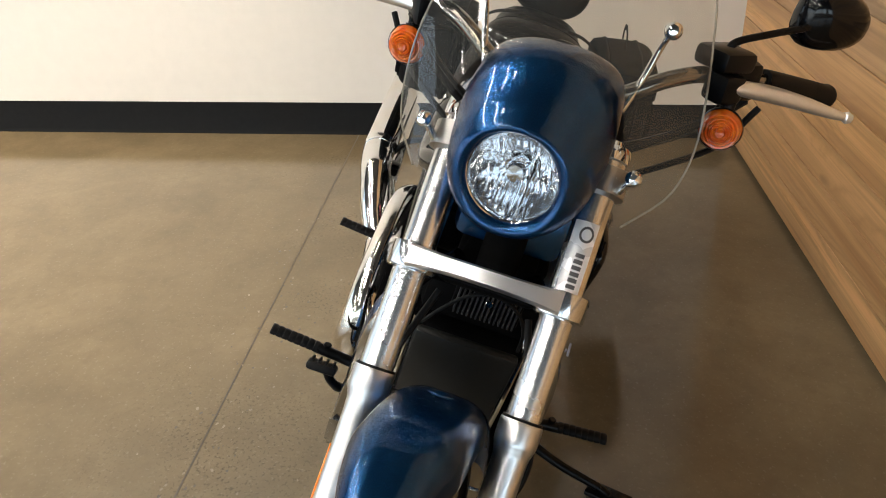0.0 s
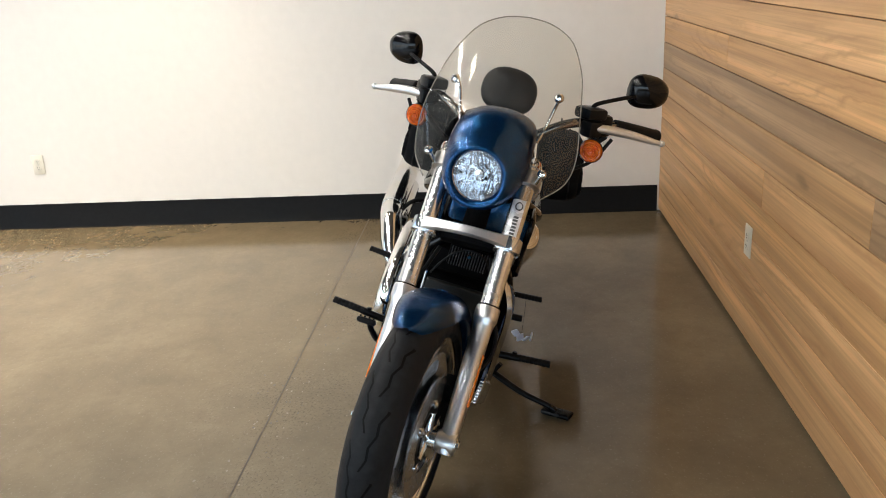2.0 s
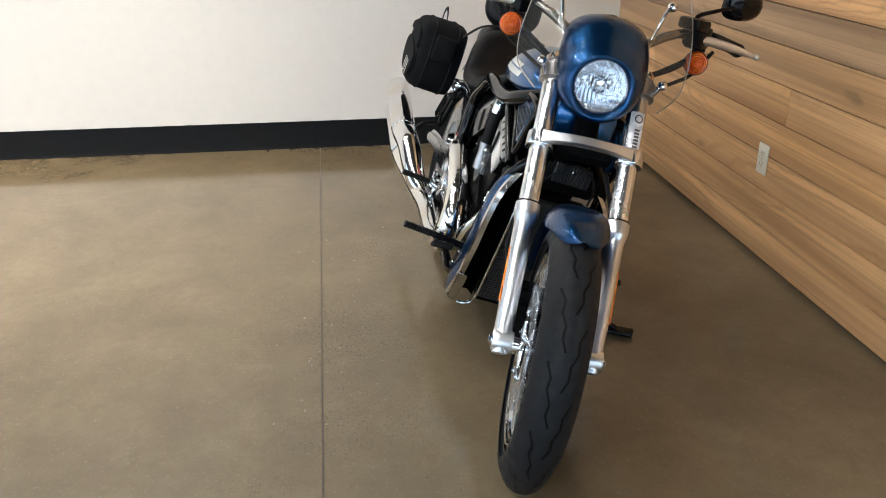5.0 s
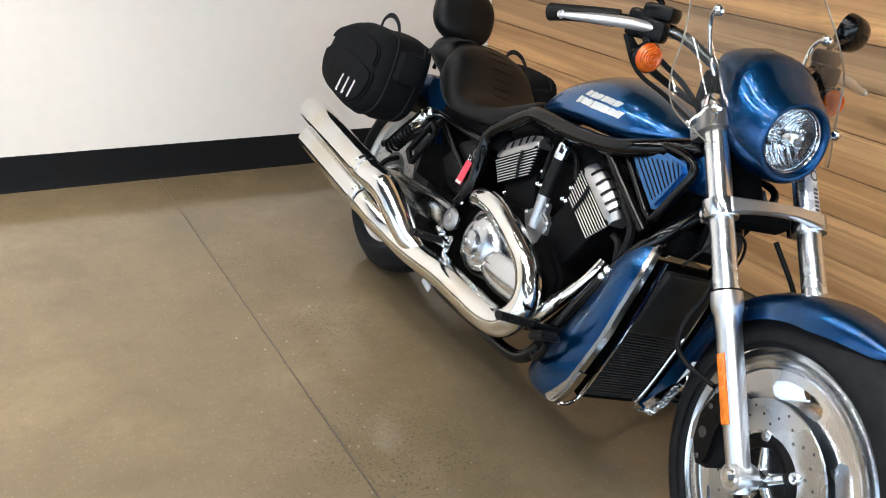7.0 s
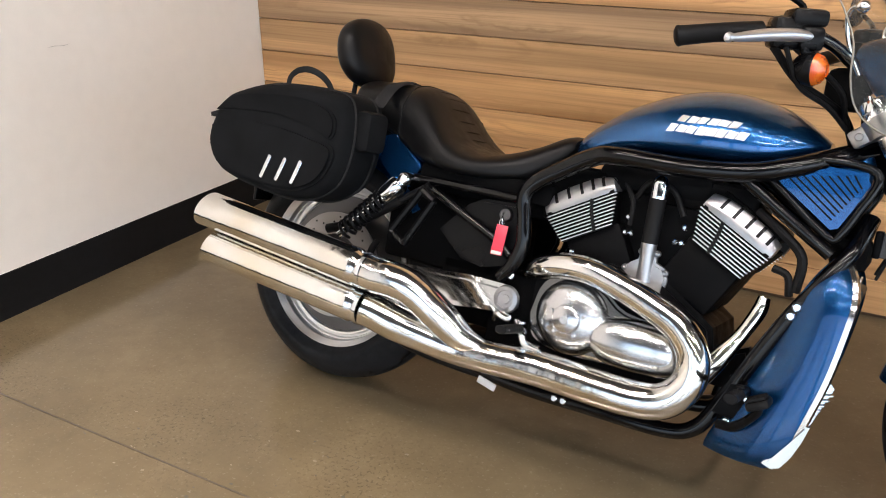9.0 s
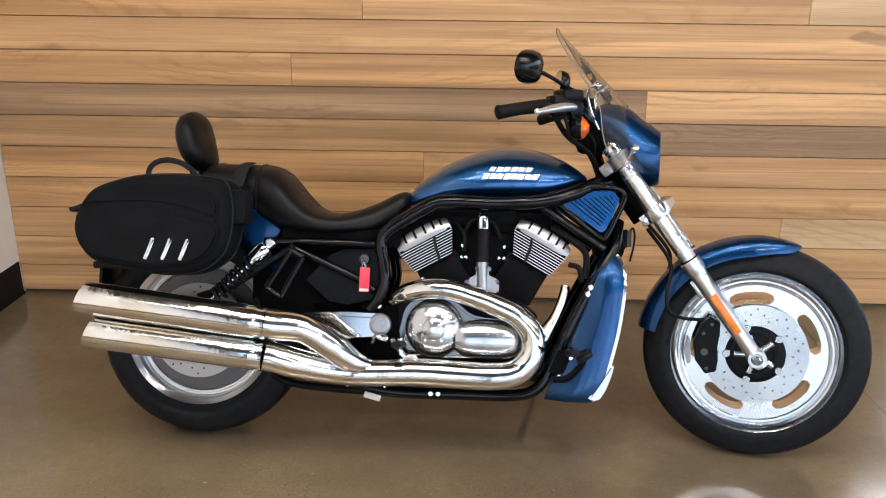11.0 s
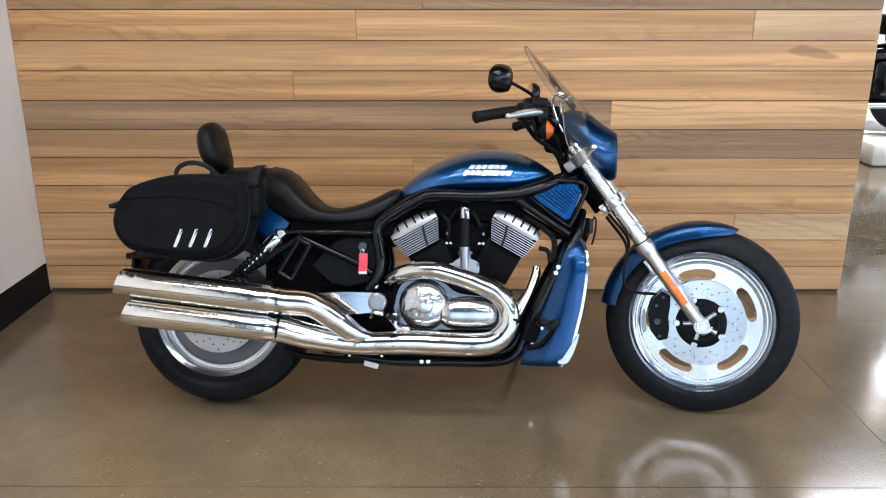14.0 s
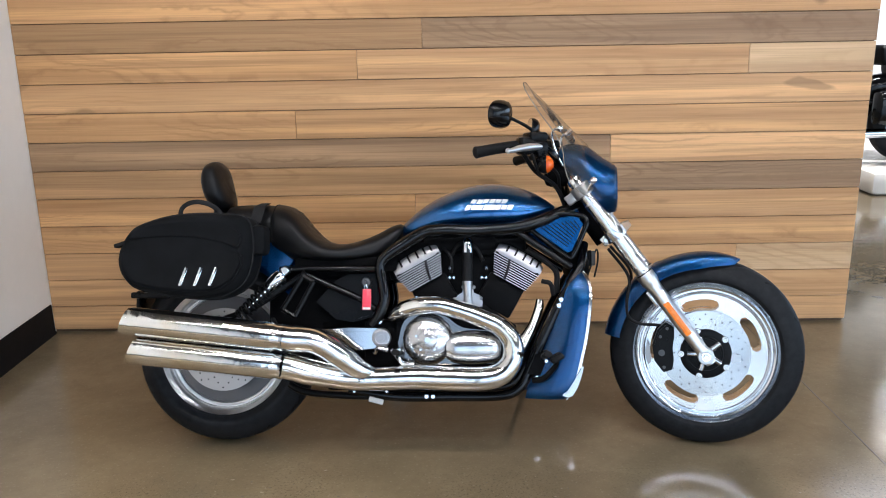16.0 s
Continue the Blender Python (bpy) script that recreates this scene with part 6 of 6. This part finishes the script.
rod(bm, (0.832, 0.188, 0.332), (0.715, 0.178, 0.372), 0.004)
part("shift_rod", bm, CHROME, shifter, "chrome shift linkage")
bm = bmesh.new()
tube(bm, [(1.075, -0.165, 0.235, 0.010), (1.11, -0.185, 0.245, 0.010), (1.145, -0.205, 0.285, 0.009), (1.150, -0.215, 0.305, 0.009)], 0.01, 10)
pedal = part("brake_pedal", bm, BLACK_SATIN, bike, "black rear brake pedal with a rubber pad")
bm = bmesh.new()
box(bm, (1.150, -0.228, 0.314), (0.046, 0.060, 0.018), 0.007, Matrix.Rotation(radians(-28), 4, "Y"))
for k in range(4):
    box(bm, (1.150 - 0.0065, -0.249 + 0.014 * k, 0.323), (0.038, 0.005, 0.006), 0.001, Matrix.Rotation(radians(-28), 4, "Y"), 1)
part("pedal_pad", bm, RUBBER, pedal)
for x, z in ((1.088, 0.246), (1.120, 0.300)):
    part("pedal_bolt", disc(bmesh.new(), (x, -0.160, z), 0.008, (0, -1, 0), 0.010, 14), CHROME, pedal)
# crumpled tag hung by a string from the passenger peg
hang = Vector((0.600, 0.298, 0.160))
bm = bmesh.new()
tube(bm, [(0.622, 0.27, 0.322), (0.612, 0.285, 0.25), (hang.x, hang.y, hang.z + 0.02)], 0.0004, 6)
string = part("tag_string", bm, WEB, bike)
bm = bmesh.new()
for dx, dy, dz, a, b in ((0.0, 0.0, 0.0, 20, 35), (0.004, 0.022, 0.004, -30, 60), (-0.004, -0.020, 0.010, 50, -25), (0.0, 0.038, 0.016, 10, 80)):
    box(bm, hang + Vector((dx, dy, dz)), (0.006, 0.030, 0.026), 0.002, Matrix.Rotation(radians(a), 4, "X") @ Matrix.Rotation(radians(b), 4, "Z"), 1)
part("paper_tag", bm, grainy("pale_blue_paper", (0.55, 0.58, 0.70), 0.5, scale=80, vary=0.12), string, "small crumpled pale blue tag")
foot = BIKE.inverted() @ Vector((2.245, -0.728, 0.012))
bm = bmesh.new()
tube(bm, [(0.93, 0.13, 0.185, 0.013), (1.0, 0.20, 0.195, 0.011), (1.035, 0.30, 0.175, 0.010), (foot.x - 0.005, foot.y - 0.03, foot.z + 0.012, 0.009), (*foot, 0.008)], 0.01, 12)
rod(bm, (1.0, 0.20, 0.195), (1.005, 0.215, 0.235), 0.008)
stand = part("side_stand", bm, BLACK_SATIN, bike, "black side stand, folded out")
bm = bmesh.new()
lift = BIKE.inverted().to_3x3() @ Vector((0, 0, 1))
box(bm, foot + lift * 0.001, (0.10, 0.044, 0.016), 0.007, Vector((0, 0, 1)).rotation_difference(lift).to_matrix().to_4x4() @ Matrix.Rotation(radians(62), 4, "Z"))
part("stand_foot", bm, BLACK_SATIN, stand)
bm = bmesh.new()
tube(bm, [(0.50, -0.10, 0.175), (0.52, -0.13, 0.168), (0.55, -0.15, 0.17)], 0.005, 8)
box(bm, (0.545, -0.16, 0.166), (0.05, 0.006, 0.018), 0.002, Matrix.Rotation(radians(14), 4, "Y"))
part("hang_label", bm, WHITE_TAG, bike, "small crumpled white label below the frame")

# ---------------------------------------------------------------- luggage and tags on the motorcycle
BAG = [(-0.290, 0.668), (-0.268, 0.715), (-0.228, 0.752), (-0.125, 0.784), (-0.02, 0.793), (0.095, 0.789), (0.140, 0.770), (0.157, 0.705), (0.153, 0.625), (0.125, 0.560), (0.05, 0.517), (-0.060, 0.513), (-0.220, 0.541), (-0.275, 0.584), (-0.293, 0.630)]


def saddlebag(s, label):
    swing = Matrix.Translation((0, 0.19, 0.82)) @ Matrix.Rotation(radians(13), 4, "X") @ Matrix.Translation((0, -0.19, -0.80)) if s > 0 else Matrix.Identity(4)
    ob = thing("saddlebag", label, "saddlebag", BIKE @ swing, "saddlebags over the rear wheel")
    outline = [tuple(p) for p in spline([*BAG, BAG[0]], 4)[:-1]]
    cx, cz = -0.05, 0.65
    rows = []
    for y, k in ((0.168, 0.90), (0.175, 0.97), (0.20, 1.0), (0.255, 1.0), (0.300, 0.985), (0.322, 0.955), (0.335, 0.90), (0.342, 0.80), (0.345, 0.55), (0.346, 0.2)):
        rows.append([(cx + (x - cx) * k, s * y, cz + (z - cz) * k - 0.012 * max(0, y - 0.3) / 0.04 * 0) for x, z in outline])
    bm = bmesh.new()
    skin(bm, rows)
    body = part("bag_body", bm, NYLON, ob)
    # raised lid panel across the upper face
    lid = [(-0.255, 0.70), (-0.205, 0.740), (-0.10, 0.757), (0.02, 0.760), (0.095, 0.748), (0.128, 0.715), (0.118, 0.672), (0.06, 0.690), (-0.05, 0.708), (-0.16, 0.706)]
    bm = bmesh.new()
    plate(bm, lid, s * 0.318, s * 0.349, 0.006, 4)
    part("lid_panel", bm, NYLON, ob)
    # outer pocket panel
    pocket = [(-0.262, 0.66), (-0.18, 0.690), (-0.05, 0.690), (0.07, 0.672), (0.128, 0.655), (0.128, 0.61), (0.09, 0.56), (0.02, 0.535), (-0.10, 0.537), (-0.215, 0.560), (-0.260, 0.61)]
    bm = bmesh.new()
    plate(bm, pocket, s * 0.325, s * 0.351, 0.008, 4)
    part("pocket_panel", bm, NYLON, ob)
    bm = bmesh.new()
    for y, k in ((0.297, 0.99), (0.205, 1.003)):
        tube(bm, [(cx + (x - cx) * k, s * y, cz + (z - cz) * k) for x, z in outline] + [(cx + (outline[0][0] - cx) * k, s * y, cz + (outline[0][1] - cz) * k)], 0.0035, 6, 1)
    part("piping", bm, WEB, ob)
    for k in range(3):
        x = -0.056 + 0.0485 * k
        bm = bmesh.new()
        m4 = Matrix.Translation((x, s * 0.3535, 0.582)) @ Matrix.Rotation(radians(20.5), 4, "Y")
        box(bm, (0, 0, 0), (0.012, 0.006, 0.064), 0.0028)
        bmesh.ops.transform(bm, matrix=m4, verts=bm.verts)
        part("bright_strip", bm, CHROME, ob, "slanted chrome strip")
    bm = bmesh.new()
    tube(bm, [(-0.105, s * 0.255, 0.775), (-0.102, s * 0.255, 0.81), (-0.08, s * 0.255, 0.830), (-0.045, s * 0.255, 0.836), (-0.005, s * 0.255, 0.826), (0.025, s * 0.255, 0.805), (0.04, s * 0.255, 0.780)], 0.008, 10, 5, 0.28)
    part("carry_handle", bm, WEB, ob, "black webbing carry handle")
    bm = bmesh.new()
    plate(bm, [(-0.265, 0.705), (-0.308, 0.690), (-0.305, 0.680), (-0.25, 0.695)], s * 0.27, s * 0.31, 0.002)
    part("zip_pull", bm, WEB, ob)
    bm = bmesh.new()
    box(bm, (0.165, s * 0.25, 0.705), (0.055, 0.085, 0.10), 0.018)
    part("end_pocket", bm, NYLON, ob)
    bm = bmesh.new()
    tube(bm, [(0.13, s * 0.19, 0.77), (0.13, s * 0.13, 0.83), (0.13, s * 0.05, 0.853)], 0.02, 8, 5, 0.12)
    part("yoke_strap", bm, WEB, ob)
    return ob


saddlebag(-1, "black nylon saddlebag with three chrome strips, hung over the rear wheel")
saddlebag(1, "black nylon saddlebag hung on the kickstand side of the motorcycle")

tag = thing("key_tag", "red plastic key tag hanging from the ignition lock", "tag", BIKE)
down = BIKE.inverted().to_3x3() @ Vector((0, 0, -1))
hook = Vector((0.508, -0.148, 0.560))
bm = bmesh.new()
ringpts = [hook + Vector((0.006 * math.cos(a), -0.004, -0.012 + 0.010 * math.sin(a))) for a in np.linspace(0, 2 * math.pi, 14)]
tube(bm, ringpts, 0.0011, 6, 2)
tube(bm, [hook + Vector((0.0, -0.002, 0.004)), hook + Vector((0.002, -0.010, 0.0)), hook + Vector((0.004, -0.006, -0.016))], 0.0022, 6, 3)
part("key_ring", bm, CHROME, tag)
bm = bmesh.new()
box(bm, (0.5115, -0.158, 0.508), (0.030, 0.0025, 0.072), 0.001, Matrix.Rotation(radians(-9), 4, "X"))
part("tag_card", bm, RED_TAG, tag)
bm = bmesh.new()
box(bm, (0.5115, -0.1644, 0.478), (0.026, 0.002, 0.008), 0.0004, Matrix.Rotation(radians(-9), 4, "X"))
part("print_bar", bm, WHITE_TAG, tag)

# ---------------------------------------------------------------- beyond the partition
bm = bmesh.new()
box(bm, (6.95, 4.05, 0.1), (2.9, 2.2, 0.2), 0.05)
plinth = link_mesh("display_platform", bm, WHITE_WALL)
tagged(plinth, "low white display platform on the showroom floor", "platform")


def far_bike(m):
    ob = thing("touring_motorcycle", "black touring motorcycle with hard luggage on a white platform", "motorcycle", m)
    for name, x in (("rear_wheel", 0.0), ("front_wheel", 1.62)):
        bm = bmesh.new()
        lathe(bm, [(0.20, -0.05), (0.26, -0.065), (0.31, -0.05), (0.325, 0.0), (0.31, 0.05), (0.26, 0.065), (0.20, 0.05)], (x, 0, 0.325), (0, 1, 0), 40)
        w = part(name, bm, RUBBER, ob)
        bm = bmesh.new()
        lathe(bm, [(0.0, 0.03), (0.05, 0.03), (0.19, 0.015), (0.215, 0.045), (0.215, -0.045), (0.19, -0.015), (0.05, -0.03), (0, -0.03)], (x, 0, 0.325), (0, 1, 0), 40)
        part("rim", bm, POLISHED, w)
    bm = bmesh.new()
    skin(bm, [oval((x, 0, z), hw, up, dn, 2.6) for x, z, hw, up, dn in ((-0.42, 0.62, 0.06, 0.10, 0.1), (-0.34, 0.64, 0.12, 0.12, 0.14), (-0.1, 0.66, 0.13, 0.13, 0.10), (0.2, 0.66, 0.13, 0.11, 0.10), (0.5, 0.66, 0.10, 0.08, 0.08))])
    part("rear_mudguard", bm, BLACK_GLOSS, ob)
    for s in (-1, 1):
        bm = bmesh.new()
        skin(bm, [oval((x, 0.29 * s, z), hw, up, dn, 3.2) for x, z, hw, up, dn in ((-0.46, 0.50, 0.03, 0.05, 0.07), (-0.44, 0.51, 0.08, 0.12, 0.15), (-0.30, 0.52, 0.105, 0.15, 0.17), (0.0, 0.53, 0.11, 0.15, 0.17), (0.14, 0.54, 0.10, 0.13, 0.14), (0.18, 0.55, 0.04, 0.06, 0.06))])
        part("hard_case", bm, BLACK_GLOSS, ob, "gloss black hard side case")
        bm = bmesh.new()
        tube(bm, [(-0.55, 0.20 * s, 0.27), (0.0, 0.20 * s, 0.27), (0.7, 0.18 * s, 0.28)], 0.042, 16)
        part("muffler", bm, CHROME, ob)
    bm = bmesh.new()
    skin(bm, [oval((x, 0, z), hw, up, dn, 2.6) for x, z, hw, up, dn in ((-0.22, 0.82, 0.08, 0.04, 0.06), (-0.18, 0.83, 0.15, 0.06, 0.07), (0.1, 0.82, 0.17, 0.05, 0.07), (0.22, 0.76, 0.18, 0.04, 0.07), (0.5, 0.74, 0.15, 0.04, 0.06), (0.65, 0.76, 0.09, 0.04, 0.06))])
    part("seat", bm, VINYL, ob)
    bm = bmesh.new()
    box(bm, (-0.30, 0, 0.93), (0.09, 0.26, 0.17), 0.03, Matrix.Rotation(radians(-10), 4, "Y"), 3)
    part("backrest_pad", bm, VINYL, ob)
    bm = bmesh.new()
    skin(bm, [oval((x, 0, z), hw, up, dn, 2.3) for x, z, hw, up, dn in ((0.62, 0.80, 0.06, 0.05, 0.05), (0.72, 0.83, 0.13, 0.11, 0.07), (0.95, 0.84, 0.15, 0.12, 0.08), (1.15, 0.84, 0.09, 0.06, 0.05))])
    part("fuel_tank", bm, BLUE, ob)
    bm = bmesh.new()
    skin(bm, [oval((x, 0, z), hw, up, dn, 2.4) for x, z, hw, up, dn in ((1.15, 1.05, 0.22, 0.12, 0.12), (1.3, 1.03, 0.28, 0.16, 0.14), (1.42, 1.0, 0.16, 0.12, 0.12))])
    part("fairing", bm, BLACK_GLOSS, ob)
    bm = bmesh.new()
    tube(bm, [(0.85, 0.42, 1.06), (1.02, 0.36, 1.10), (1.15, 0.1, 1.10), (1.15, -0.1, 1.10), (1.02, -0.36, 1.10), (0.85, -0.42, 1.06)], 0.015, 12)
    part("handlebar", bm, BLACK_SATIN, ob)
    bm = bmesh.new()
    box(bm, (0.72, 0, 0.46), (0.5, 0.32, 0.34), 0.05)
    part("engine", bm, ALU_DULL, ob)
    bm = bmesh.new()
    for s in (-1, 1):
        rod(bm, (1.22, 0.10 * s, 0.95), (1.62, 0.10 * s, 0.325), 0.026)
    part("fork", bm, CHROME, ob)
    bm = bmesh.new()
    rod(bm, (0.70, 0.12, 0.30), (0.74, 0.28, 0.0), 0.012)
    part("side_stand", bm, BLACK_SATIN, ob)
    return ob


far_bike(pose(6.06, 3.62, 0.2, 0, 0, 4))
